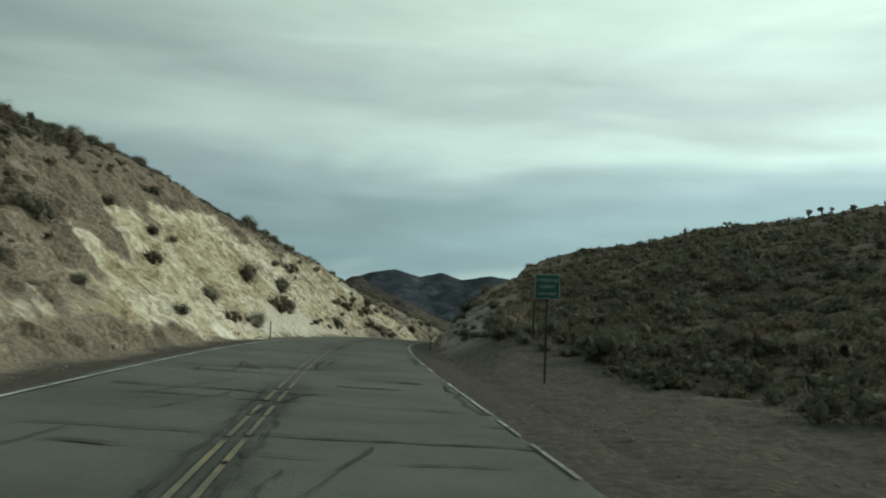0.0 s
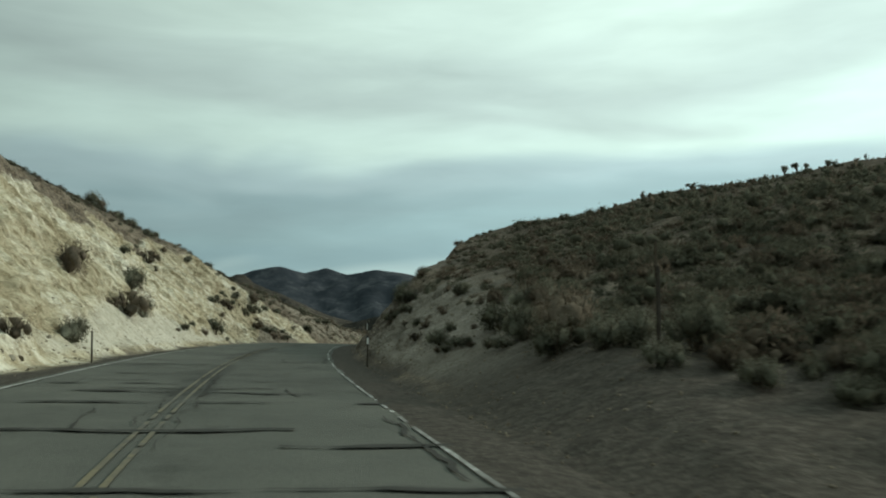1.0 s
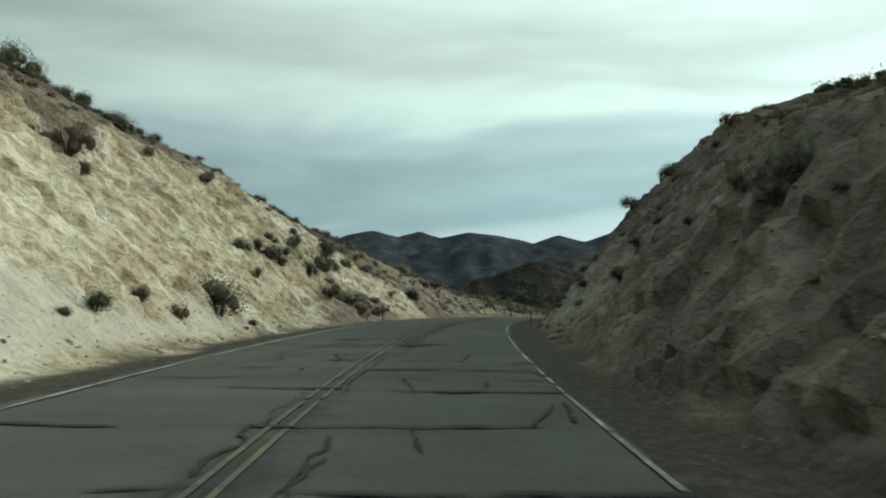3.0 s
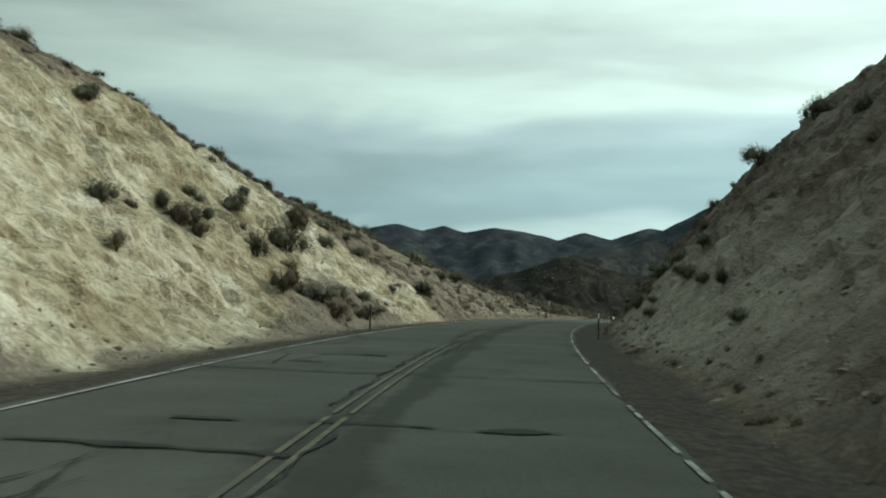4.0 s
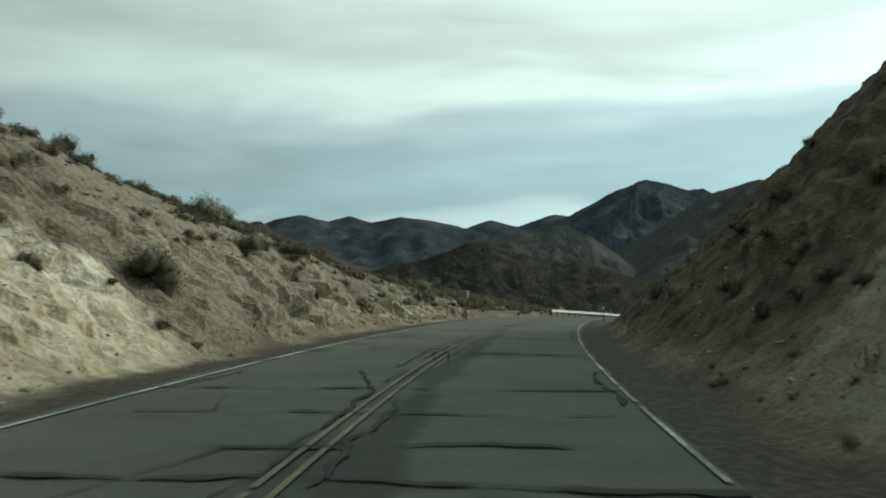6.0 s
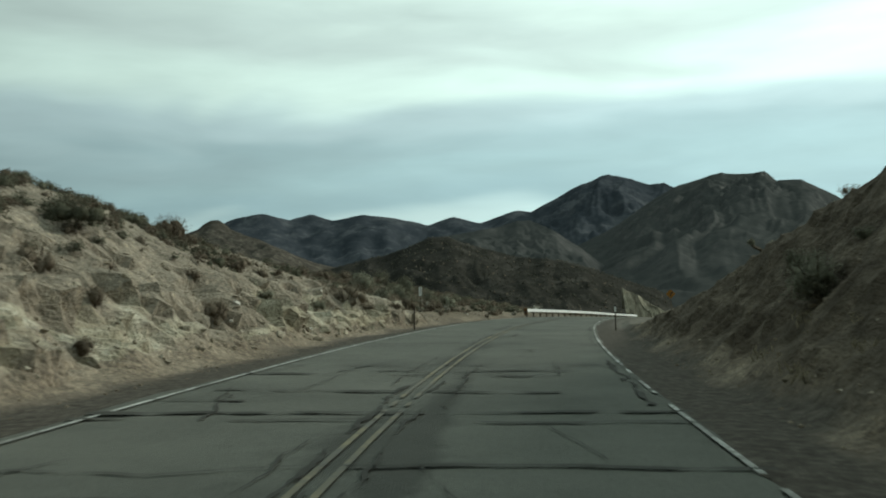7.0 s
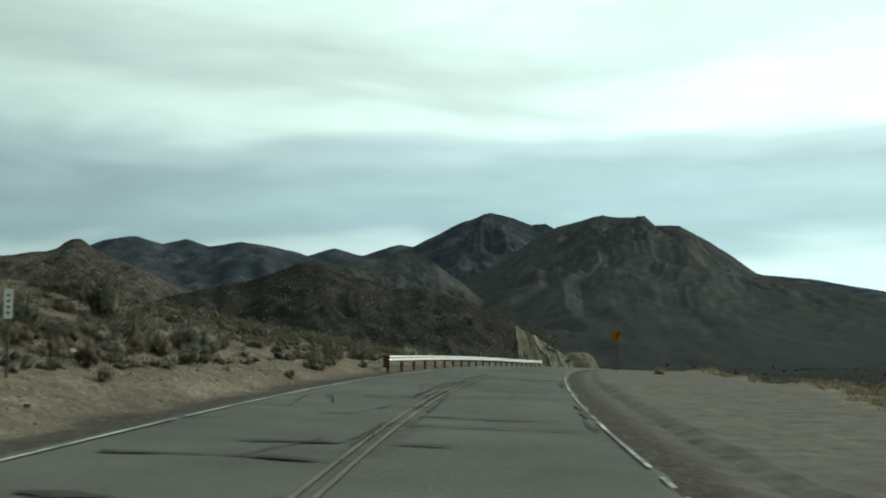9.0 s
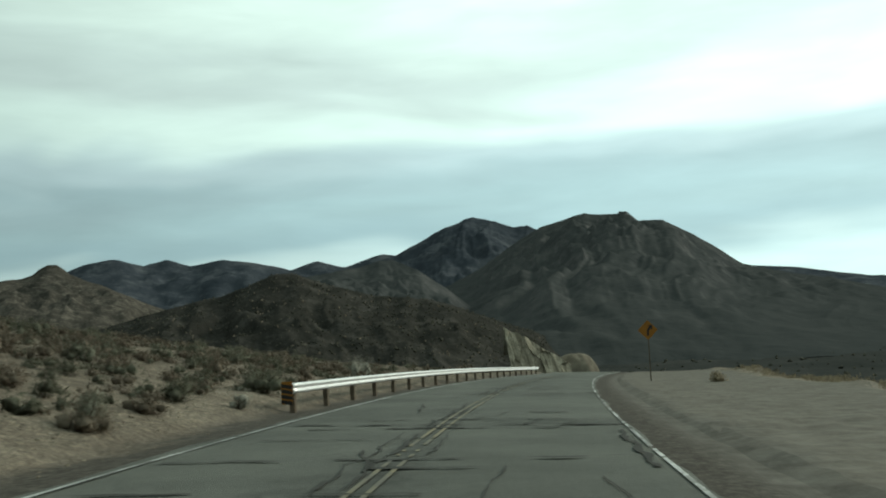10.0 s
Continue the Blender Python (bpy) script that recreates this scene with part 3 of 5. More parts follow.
def build_ground():
    s = np.concatenate([np.arange(-70, -6, 2.0), np.arange(-6, 232, 0.25), np.arange(232, 330, 1.0)])
    lat = np.concatenate([-np.geomspace(130, 24, 26), -np.arange(23.6, 4.4, -0.22), [-4.2, -2, 0, 2, 4.2], np.arange(4.5, 24, 0.22), np.geomspace(24.4, 130, 34)])
    S, L = np.meshgrid(s, lat, indexing="ij")
    h = land(S, L)
    X, Y, Z = surface(S, L)
    # where the bare rock and the gravel lie
    hb = knots(S, L_BROW)
    d = np.abs(L) - LEFT_FOOT
    rl = smooth(12, 40, S - 4.2 * np.clip(h, 0, 12) + 16 * fbm(S / 5, h / 3, 3, 4, 75)) * smooth(158, 149, S) * smooth(0.0, 1.0, h - knots(S, [(0, 0.6), (40, 0.0), (55, -0.7), (118, -0.7), (122, 0.0), (126, 0.8), (131, 1.2), (137, 1.0), (142, -0.6), (154, -0.7)]) + 0.7 * fbm(S / 4, L / 4, 0, 3, 61)) * smooth(1.3, -1.3, h - hb + 1.9 - 2.7 * smooth(106, 116, S) * smooth(150, 138, S) + 2.5 * fbm(S / 9, h / 5, 1, 4, 63))
    patch = 0.9 * smooth(-0.15, 0.35, fbm(S / 4, h / 1.2, 2, 4, 65) + 0.5 * smooth(180, 194, S)) * smooth(158, 170, S) * smooth(206, 200, S) * smooth(0.15, 0.45, h) * smooth(1.9, 1.0, h)
    left_rock = np.maximum(rl, patch)
    hr = knots(S, R_BROW)
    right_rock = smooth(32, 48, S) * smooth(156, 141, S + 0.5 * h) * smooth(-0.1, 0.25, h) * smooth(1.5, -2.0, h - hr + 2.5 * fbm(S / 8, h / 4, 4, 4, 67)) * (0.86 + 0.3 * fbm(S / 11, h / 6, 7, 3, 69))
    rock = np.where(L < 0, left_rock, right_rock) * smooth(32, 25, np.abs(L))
    gravel = smooth(5.9, 4.9, np.abs(L) + 0.7 * fbm(S / 2.5, L, 0, 3, 71))
    wide = (L > 0) * smooth(13, 9, L + fbm(S / 3, L / 3, 0, 3, 73)) * smooth(54, 40, S) * smooth(-8, 2, S)
    gravel = np.maximum(gravel, 0.95 * wide)
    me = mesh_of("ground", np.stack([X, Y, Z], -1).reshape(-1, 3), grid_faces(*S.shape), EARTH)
    # leaf litter under the brush
    litter = np.where(L > 0, smooth(-1.6, 0.6, h - hr + 1.2 * fbm(S / 4, L / 3, 2, 3, 78)) * smooth(0.2, 1.0, h) * smooth(205, 180, S), smooth(-0.5, 2.0, h - hb) * (0.08 + 0.77 * smooth(168, 148, S)))
    litter = litter * (0.75 + 0.4 * fbm(S / 5, L / 5, 0, 3, 77)) + np.where(L > 0, smooth(14, 18, L), 0.36 + 0.34 * smooth(8.5, 13, -L)) * smooth(203, 212, S)
    trail = np.exp(-((L - knots(S, [(46, 17.5), (50, 19.2), (55, 21.0), (58, 22.4), (61, 24.5), (62, 27)])) / 0.8) ** 2) * smooth(45, 48, S) * smooth(64, 61, S) * (L > 0)
    litter = litter * (1 - trail)
    mill = (L > 0) * smooth(0.9, -0.7, L - pull_out(S) + fbm(S / 3, L / 3, 1, 3, 79)) * smooth(196, 202, S) * smooth(4.2, 4.8, L) * 0.85
    litter = litter + (L > 0) * smooth(136, 152, S + 0.6 * h) * smooth(204, 196, S) * smooth(0.1, 0.5, h)
    # tan grit: fans at the foot of the left cut, the smooth lower part of the right one
    tan = np.where(L < 0, 0.16 * smooth(45, 60, S) * smooth(158, 146, S) * smooth(3.2, 1.6, h + 0.8 * fbm(S / 3, L / 3, 5, 3, 59)) * (1 - rl),
                   smooth(0.05, 0.3, h) * np.maximum(0.16 * smooth(34, 42, S) * smooth(76, 62, S) * smooth(0.6, -0.4, h - hr), 0.26 * smooth(100, 114, S) * smooth(150, 138, S) * smooth(5.2, 2.6, h + 1.6 * fbm(S / 5, h / 2, 6, 3, 58))))
    tan = np.maximum(tan, 0.13 * (L < 0) * smooth(152, 162, S) * smooth(212, 204, S) * smooth(0.1, 0.5, h) * (1 + 0.5 * fbm(S / 3, L / 3, 8, 3, 56)))
    tan = tan * smooth(4.9, 5.8, np.abs(L) + 0.4 * fbm(S / 2, L, 0, 3, 71))
    for key, val in (("millings", mill), ("scree", np.maximum(0.72 * scree(S, L, h), tan)), ("rock", rock), ("gravel", gravel), ("litter", np.clip(litter, 0, 1)), ("grey_rock", np.where(L > 0, 1.0, 0.12 * smooth(98, 118, S) + 0.33 * smooth(154, 164, S)))):
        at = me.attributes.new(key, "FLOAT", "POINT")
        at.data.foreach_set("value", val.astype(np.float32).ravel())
    return tagged(new("ground", me), "brown desert soil with pale road cuts beside the road", "ground", kind="structure")


GROUND = build_ground()
co = np.empty(len(GROUND.data.vertices) * 3, np.float32)
GROUND.data.vertices.foreach_get("co", co)
quads = np.empty(len(GROUND.data.polygons) * 4, np.int32)
GROUND.data.loops.foreach_get("vertex_index", quads)
GROUND_TREE = BVHTree.FromPolygons(co.reshape(-1, 3).tolist(), quads.reshape(-1, 4).tolist())


def grounded(p):
    """The point of the ground straight above or below p."""
    hit = GROUND_TREE.ray_cast(Vector((p[0], p[1], p[2] + 1.5)), Vector((0, 0, -1)), 30)[0]
    return hit if hit else Vector(p)


def ground_at(s, lat):
    return grounded([float(v) for v in surface(s, lat)])


# ---- the road ----


def ribbon(name, s, lat0, lat1, lift, mat, cols=2):
    t = np.linspace(0, 1, cols)
    lat = np.asarray(lat0)[..., None] * (1 - t) + np.asarray(lat1)[..., None] * t
    S = np.broadcast_to(np.asarray(s)[:, None], (len(s), cols))
    lat = np.broadcast_to(lat, S.shape)
    x, y, z = place(S, lat, lift)
    return mesh_of(name, np.stack([x, y, z], -1).reshape(-1, 3), grid_faces(len(s), cols), mat, True)


def build_road():
    s = np.arange(-75, 330, 0.5)
    edge = 0.12 * fbm(s / 1.5, 0, 0, 3, 81)
    edge2 = 0.12 * fbm(s / 1.5, 5, 0, 3, 82)
    cols = 61
    t = np.linspace(0, 1, cols)
    lat = (-4.0 + edge)[:, None] * (1 - t) + (3.76 + edge2)[:, None] * t
    S = np.broadcast_to(s[:, None], lat.shape)
    h = np.where((t == 0) | (t == 1), -0.07, 0.0) + 0.012 * fbm(S / 3, lat / 2, 0, 2, 83)
    x, y, z = place(S, lat, h)
    me = mesh_of("road", np.stack([x, y, z], -1).reshape(-1, 3), grid_faces(*S.shape), ASPHALT, True)
    # old sealant along the middle, a long dark seal beside it on the bend, darker wheel paths
    middle = 0.62 * np.exp(-((lat - 0.05) / 0.62) ** 2) * (0.75 + 0.5 * fbm(S / 9, 0, 5, 2, 84)) * (1 - 0.5 * smooth(150, 190, S))
    seal = 0.85 * np.exp(-((lat - 0.55 - 0.1 * fbm(S / 6, 0, 1, 2, 86)) / 0.30) ** 2) * smooth(84, 100, S) * smooth(182, 160, S)
    lane = 0.05 * smooth(60, 105, S) * smooth(180, 145, S) * np.exp(-((lat - 1.7) / 1.1) ** 2)
    stain = np.maximum(middle, seal) + lane + 0.45 * fbm(S / 3, lat / 0.9, 3, 4, 88) + 0.25 * np.exp(-((np.abs(lat) - 3.9) / 0.25) ** 2)
    at = me.attributes.new("stain", "FLOAT", "POINT")
    at.data.foreach_set("value", np.clip(stain, 0, 1).astype(np.float32).ravel())
    tagged(new("road", me), "cracked grey asphalt two-lane road with tar-sealed cracks", "road", kind="structure")
    for name, l0, l1, mat, label in (("edge_line", 3.57, 3.635, WORN_LINE, "worn white edge line painted on the asphalt"), ("edge_line", -3.635, -3.56, WHITE_LINE, "worn white edge line painted on the asphalt"),
                                     ("centre_line", -0.135, -0.07, YELLOW_LINE, "faded yellow centre line painted on the asphalt"), ("centre_line", 0.07, 0.135, YELLOW_LINE, "faded yellow centre line painted on the asphalt")):
        q = np.arange(-75, 330, 0.2)
        me = ribbon(name, q, np.full(len(q), l0), np.full(len(q), l1), 0.022, mat)
        # stretches of the paint are worn away
        gone = -0.2 if l0 > 1 else -0.6 if l0 < -1 else -0.5
        worn = np.flatnonzero(fbm(q / 0.9, l0, 0, 3, 85)[:-1] < gone)
        bm = bmesh.new()
        bm.from_mesh(me)
        bm.faces.ensure_lookup_table()
        bmesh.ops.delete(bm, geom=[bm.faces[int(i)] for i in worn], context="FACES")
        bm.to_mesh(me)
        bm.free()
        tagged(new(name, me), label, "road marking", kind="structure")


def build_tar():
    """Sealed cracks: wandering tar bands across the lanes and along the middle."""
    rng = np.random.default_rng(7)
    vs, fs, n0 = [], [], 0

    def band(S, L, w, lift=0.0245):
        nonlocal n0
        S, L = np.asarray(S), np.asarray(L)
        ds, dl = np.gradient(S), np.gradient(L)
        k = np.hypot(ds, dl) + 1e-6
        ox, oy = -dl / k * w / 2, ds / k * w / 2
        a = np.stack(place(S + ox, L + oy, lift), -1)
        b = np.stack(place(S - ox, L - oy, lift), -1)
        vs.append(np.stack([a, b], 1).reshape(-1, 3))
        fs.append(grid_faces(len(S), 2) + n0)
        n0 += 2 * len(S)

    s = -30.0
    while s < 300:
        s += rng.uniform(0.8, 3.2)
        a, b = (-3.85, 3.8) if rng.random() < 0.3 else sorted(rng.uniform(-3.85, 3.8, 2))
        if b - a < 0.8:
            continue
        L = np.arange(a, b, 0.07)
        S = s + 0.30 * fbm(L / 1.6, s, 0, 5, 91) + rng.uniform(-0.08, 0.08) * L
        band(S, L, rng.uniform(0.05, 0.15) * np.clip(0.9 + 2.6 * fbm(L / 0.7, s, 1, 3, 92), 0.12, 3.2))
        # short branches run off along the road
        for k in range(int(rng.integers(0, 3))):
            q = int(rng.integers(0, len(L)))
            T = np.arange(0, rng.uniform(1.5, 4.5), 0.07) * rng.choice([-1, 1])
            if len(T) > 3:
                band(S[q] + T, L[q] + 0.12 * fbm(T / 0.9, s + k, 2, 4, 95) + rng.uniform(-0.3, 0.3) * T, rng.uniform(0.018, 0.045) * np.clip(1 + 1.4 * fbm(T / 0.6, s, 3, 3, 96), 0.2, 2))
    for base, cover in ((0.3, 0.35), (-0.25, 0.45), (0.0, 0.2), (-0.55, 0.2), (0.6, 0.2), (3.4, 0.3)):
        s = -30.0
        while s < 300:
            n = rng.uniform(2, 9)
            if rng.random() < cover:
                S = np.arange(s, s + n, 0.08)
                band(S, base + 0.16 * fbm(S / 0.9, base, 0, 5, 93), rng.uniform(0.02, 0.07) * np.clip(1 + 1.6 * fbm(S / 0.5, base, 1, 3, 94), 0.1, 2))
            s += n
    me = mesh_of("crack_sealant", np.concatenate(vs), np.concatenate(fs), TAR)
    tagged(new("crack_sealant", me), "black tar bands sealing cracks in the asphalt", "crack sealant", kind="structure")


build_road()
build_tar()


# ---- far land ----


def build_valley():
    """The open land round the pass, to the horizon."""
    cx, cy = 30.0, 150.0
    r = np.concatenate([[0.0], np.geomspace(40, 4800, 90)])
    a = np.radians(np.linspace(0, 360, 361))
    Rr, A = np.meshgrid(r, a, indexing="ij")
    X, Y = cx + Rr * np.sin(A), cy + Rr * np.cos(A)
    Z = -17 + 0.012 * np.clip(Rr - 150, 0, None) + 4 * fbm(X / 120, Y / 120, 0, 4, 101) * smooth(100, 300, Rr)
    me = mesh_of("valley", np.stack([X, Y, Z], -1).reshape(-1, 3), grid_faces(*Rr.shape), VALLEY, True)
    tagged(new("valley", me), "dark brush-covered valley floor reaching to the mountains", "ground", kind="structure")


build_valley()
EYE = (15.0, 192.0, 3.3)


def mountain(name, label, mat, dist, crest, depth, base=-15.0, rough_h=0.1, lump=60.0, seed=1, steps=(260, 70), back=0.6):
    """A range with its crest at about that distance: crest gives bearing (degrees right of +y) and the height of the skyline in degrees;
    the flanks fall towards the valley in spurs and gullies."""
    be = np.linspace(crest[0][0], crest[-1][0], steps[0])
    el = knots(be, crest)
    v = np.linspace(-1, back, steps[1])
    Bq, V = np.meshgrid(np.radians(be), v, indexing="ij")
    broad = np.convolve(np.pad(el, 24, "edge"), np.hanning(51)[1:-1] / np.hanning(51).sum(), "valid")
    wander = min(depth, 900) * 0.12 * fbm(be / 3, 0, seed, 3, seed)
    # the small notches of the crest do not run down the flanks
    el = broad[:, None] + (el - broad)[:, None] * np.exp(-np.abs(V) * 6)
    top = dist * np.tan(np.radians(el)) + EYE[2] - base
    D = dist + depth * V + wander[:, None] * (1 - np.abs(V))
    X, Y = EYE[0] + D * np.sin(Bq), EYE[1] + D * np.cos(Bq)
    prof = np.where(V < 0, 1 - np.abs(V) ** 0.85, 1 - (V / max(back, 0.01)) ** 2 * 0.8)
    arc = np.radians(be)[:, None] * dist / lump
    bend = 0.7 * fbm(X / lump / 2, Y / lump / 2, 2, 2, seed + 2)
    gully = 0.75 * fbm(arc + bend, V * 0.9, seed, 4, seed + 3, True) + 0.35 * fbm(X / lump * 2, Y / lump * 2, 0, 4, seed + 4, True)
    Z = base - 6 + (top + 6) * prof * (1 + rough_h * gully * np.clip(np.abs(V) * 3, 0, 1) * 1.6)
    Z += top * 0.05 * np.clip(np.abs(V) * 4, 0.1, 1) * fbm(X / lump * 2.2, Y / lump * 2.2, 5, 4, seed + 6, True) * prof
    Z += top * 0.035 * np.clip(np.abs(V) * 7, 0.25, 1) * fbm(X / lump * 3.5, Y / lump * 3.5, 1, 4, seed + 9)
    me = mesh_of(name, np.stack([X, Y, Z], -1).reshape(-1, 3), grid_faces(*Bq.shape), mat, True)
    return tagged(new(name, me), label, "mountain")


mountain("far_range", "distant mountain range tinted blue-grey for haze, under grey cloud", HILL_FAR, 4200,
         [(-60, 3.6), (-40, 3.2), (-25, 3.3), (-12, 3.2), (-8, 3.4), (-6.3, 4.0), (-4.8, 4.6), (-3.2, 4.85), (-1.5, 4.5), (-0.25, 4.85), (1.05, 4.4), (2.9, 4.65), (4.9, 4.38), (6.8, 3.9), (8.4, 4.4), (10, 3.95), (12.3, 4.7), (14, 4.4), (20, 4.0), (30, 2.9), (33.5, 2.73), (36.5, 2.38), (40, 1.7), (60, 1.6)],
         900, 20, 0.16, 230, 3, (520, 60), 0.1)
mountain("blue_peak", "steep rocky peak with diagonal strata, tinted blue-grey for haze", HILL_FAR, 3300,
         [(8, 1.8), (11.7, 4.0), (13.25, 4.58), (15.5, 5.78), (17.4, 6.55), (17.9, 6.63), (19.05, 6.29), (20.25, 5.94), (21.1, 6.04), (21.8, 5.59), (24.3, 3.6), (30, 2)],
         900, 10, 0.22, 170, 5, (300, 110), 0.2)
mountain("craggy_mountain", "large dark brushy mountain with a craggy crest", HILL_MID, 1800,
         [(10, 0.6), (14, 1.8), (16.5, 2.72), (18.9, 3.95), (21.8, 5.59), (23.9, 6.36), (24.5, 6.47), (25.6, 6.25), (26.95, 6.29), (27.6, 5.6), (28.95, 5.49), (30.2, 4.75), (31.4, 4.13), (33.25, 2.8), (36.5, 2.0), (41, 0.9), (48, 0.3)],
         1420, -8, 0.22, 130, 8, (420, 190), 0.2)
mountain("knob_hill", "brown stony hill with a small dark knob", HILL_STONY, 1550,
         [(-40, 2.2), (-25, 3.0), (-14.5, 3.6), (-12.7, 3.35), (-11, 3.75), (-10, 3.5), (-7.9, 3.9), (-7.2, 4.2), (-6.9, 4.5), (-6.5, 4.7), (-6.0, 4.7), (-5.6, 4.45), (-5.3, 4.15), (-4.3, 3.6), (-2.4, 2.7), (-0.2, 1.9), (3, 1.0), (6, 0.2)],
         700, -8, 0.24, 75, 12, (300, 120), 0.3)
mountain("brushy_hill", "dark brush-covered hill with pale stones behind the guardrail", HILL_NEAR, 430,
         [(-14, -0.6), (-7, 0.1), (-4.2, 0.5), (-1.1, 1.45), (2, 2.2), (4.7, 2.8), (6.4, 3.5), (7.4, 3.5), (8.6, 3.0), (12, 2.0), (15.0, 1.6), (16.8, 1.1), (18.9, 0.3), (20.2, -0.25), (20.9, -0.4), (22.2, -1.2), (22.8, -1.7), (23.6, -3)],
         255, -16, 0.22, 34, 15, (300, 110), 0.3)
mountain("stony_ridge", "brown stony ridge below the blue peak", HILL_MID, 900,
         [(2, 1.2), (5, 2.6), (8, 3.3), (9.5, 3.55), (11, 3.9), (12.2, 4.3), (13, 4.35), (14.5, 3.4), (16.5, 2.0), (18, 0.8), (20, -0.3), (23, -0.8)],
         380, -12, 0.24, 60, 19, (240, 100), 0.3)


# ---- plants ----


def lump(coarse=False):
    bm = bmesh.new()
    if coarse:
        bmesh.ops.convex_hull(bm, input=[bm.verts.new(v) for v in ((1, 0, 0), (-0.5, 0.87, 0), (-0.5, -0.87, 0), (0.1, 0.1, 0.95), (-0.1, -0.1, -0.9))])
        bmesh.ops.recalc_face_normals(bm, faces=bm.faces[:])
        bm.verts.index_update()
    else:
        bmesh.ops.create_icosphere(bm, subdivisions=1, radius=1)
    co, fc = np.array([v.co[:] for v in bm.verts]), np.array([[v.index for v in f.verts] for f in bm.faces])
    bm.free()
    return co, fc


LUMPS = {False: lump(), True: lump(True)}


def leaf_quads(rng, n, r, h, leaf, lobes=5, upright=0.0, fill=0.72, coarse=False):
    """n small leaf faces in a lumpy, gappy dome of radius r and height h, as an array (n, 3, 3)."""
    c = np.stack([rng.uniform(-0.55, 0.55, lobes) * r, rng.uniform(-0.55, 0.55, lobes) * r, rng.uniform(0.25, 0.6, lobes) * h], 1)
    size = rng.uniform(0.42, 0.66, lobes)
    k = rng.integers(0, lobes, n)
    v = rng.normal(size=(n, 3))
    v /= np.linalg.norm(v, axis=1)[:, None]
    rad = rng.uniform(0.25, 1.0, n) ** 0.5 * size[k]
    p = c[k] + v * rad[:, None] * np.array([r, r, h])
    p[:, 2] = np.abs(p[:, 2]) * 0.97 + 0.02 * h
    a = v * 0.8 + 0.75 * rng.normal(size=(n, 3)) + np.array([0, 0, 0.25 + upright * 2])
    a /= np.linalg.norm(a, axis=1)[:, None]
    b = np.cross(a, rng.normal(size=(n, 3)))
    b /= np.linalg.norm(b, axis=1)[:, None]
    la = (leaf * rng.uniform(0.6, 1.5, n))[:, None]
    lb = la * (0.27 if not upright else 0.15)
    tri = np.stack([p - a * la, p + b * lb * 1.6, p + a * la], 1)
    # every leaf turns its face outwards; its shading follows the rounded mass of its lobe
    flip = np.einsum("ij,ij->i", np.cross(tri[:, 1] - tri[:, 0], tri[:, 2] - tri[:, 0]), v) < 0
    tri[flip] = tri[flip][:, ::-1]
    nrm = v * 0.8 + 0.34 * rng.normal(size=(n, 3)) + np.array([0, 0, 0.45])
    out = [np.concatenate([tri, np.repeat(nrm[:, None], 3, 1)], 2)]
    # the dense, lumpy heart of each lobe
    LUMP, LUMP_FACES = LUMPS[coarse]
    for i in range(lobes):
        q = LUMP * (1 + 0.24 * rng.normal(size=(len(LUMP), 1))) * np.array([r, r, h]) * size[i] * fill + c[i]
        q[:, 2] = np.maximum(q[:, 2], -0.05 * h)
        out.append(np.concatenate([q, LUMP + 0.38 * rng.normal(size=LUMP.shape) + np.array([0, 0, 0.3])], 1)[LUMP_FACES])
    return np.concatenate(out)


def grown(q, x, y, z, turn, k, tall=1.0):
    """The leaves of one plant, turned, scaled and set on their spot."""
    c, s = math.cos(turn), math.sin(turn)
    return np.stack([x + k * (c * q[..., 0] - s * q[..., 1]), y + k * (s * q[..., 0] + c * q[..., 1]), z + k * tall * q[..., 2],
                     c * q[..., 3] - s * q[..., 4], s * q[..., 3] + c * q[..., 4], q[..., 5]], -1)


def quads_mesh(name, quads, mat):
    v = quads.reshape(-1, quads.shape[2])
    me = mesh_of(name, v[:, :3], np.arange(len(v)).reshape(-1, quads.shape[1]), mat, v.shape[1] == 6)
    if v.shape[1] == 6:
        n = v[:, 3:] / np.linalg.norm(v[:, 3:], axis=1)[:, None]
        at = me.attributes.new("custom_normal", "FLOAT_VECTOR", "POINT")
        at.data.foreach_set("vector", n.astype(np.float32).ravel())
    return me


def twig(bm, a, b, r0, r1):
    a, b = Vector(a), Vector(b)
    m = (b - a).to_track_quat("Z", "Y").to_matrix().to_4x4()
    bmesh.ops.create_cone(bm, cap_ends=False, segments=4, radius1=r0, radius2=r1, depth=(b - a).length, matrix=Matrix.Translation((a + b) / 2) @ m)


def shrub(seed, mat, label, n=1700, r=0.5, h=0.62, leaf=0.032, upright=0.0, name="shrub", fill=0.42):
    rng = np.random.default_rng(seed)
    base = new(name)
    tagged(base, label, "shrub", "shrubs on the slopes")
    me = quads_mesh("foliage", leaf_quads(rng, n, r, h, leaf, 8, upright, fill), mat)
    fo = new("foliage", me)
    fo.parent = base
    bm = bmesh.new()
    for i in range(7):
        a = rng.uniform(0, 6.28)
        q = rng.uniform(0.2, 0.6) * r
        mid = (math.cos(a) * q * 0.5, math.sin(a) * q * 0.5, h * 0.3)
        twig(bm, (0, 0, -0.12), mid, 0.022, 0.015)
        twig(bm, mid, (math.cos(a + 0.3) * q * 1.4, math.sin(a + 0.3) * q * 1.4, h * rng.uniform(0.6, 0.9)), 0.015, 0.005)
    part("woody_base", bm, TWIG, base)
    return base


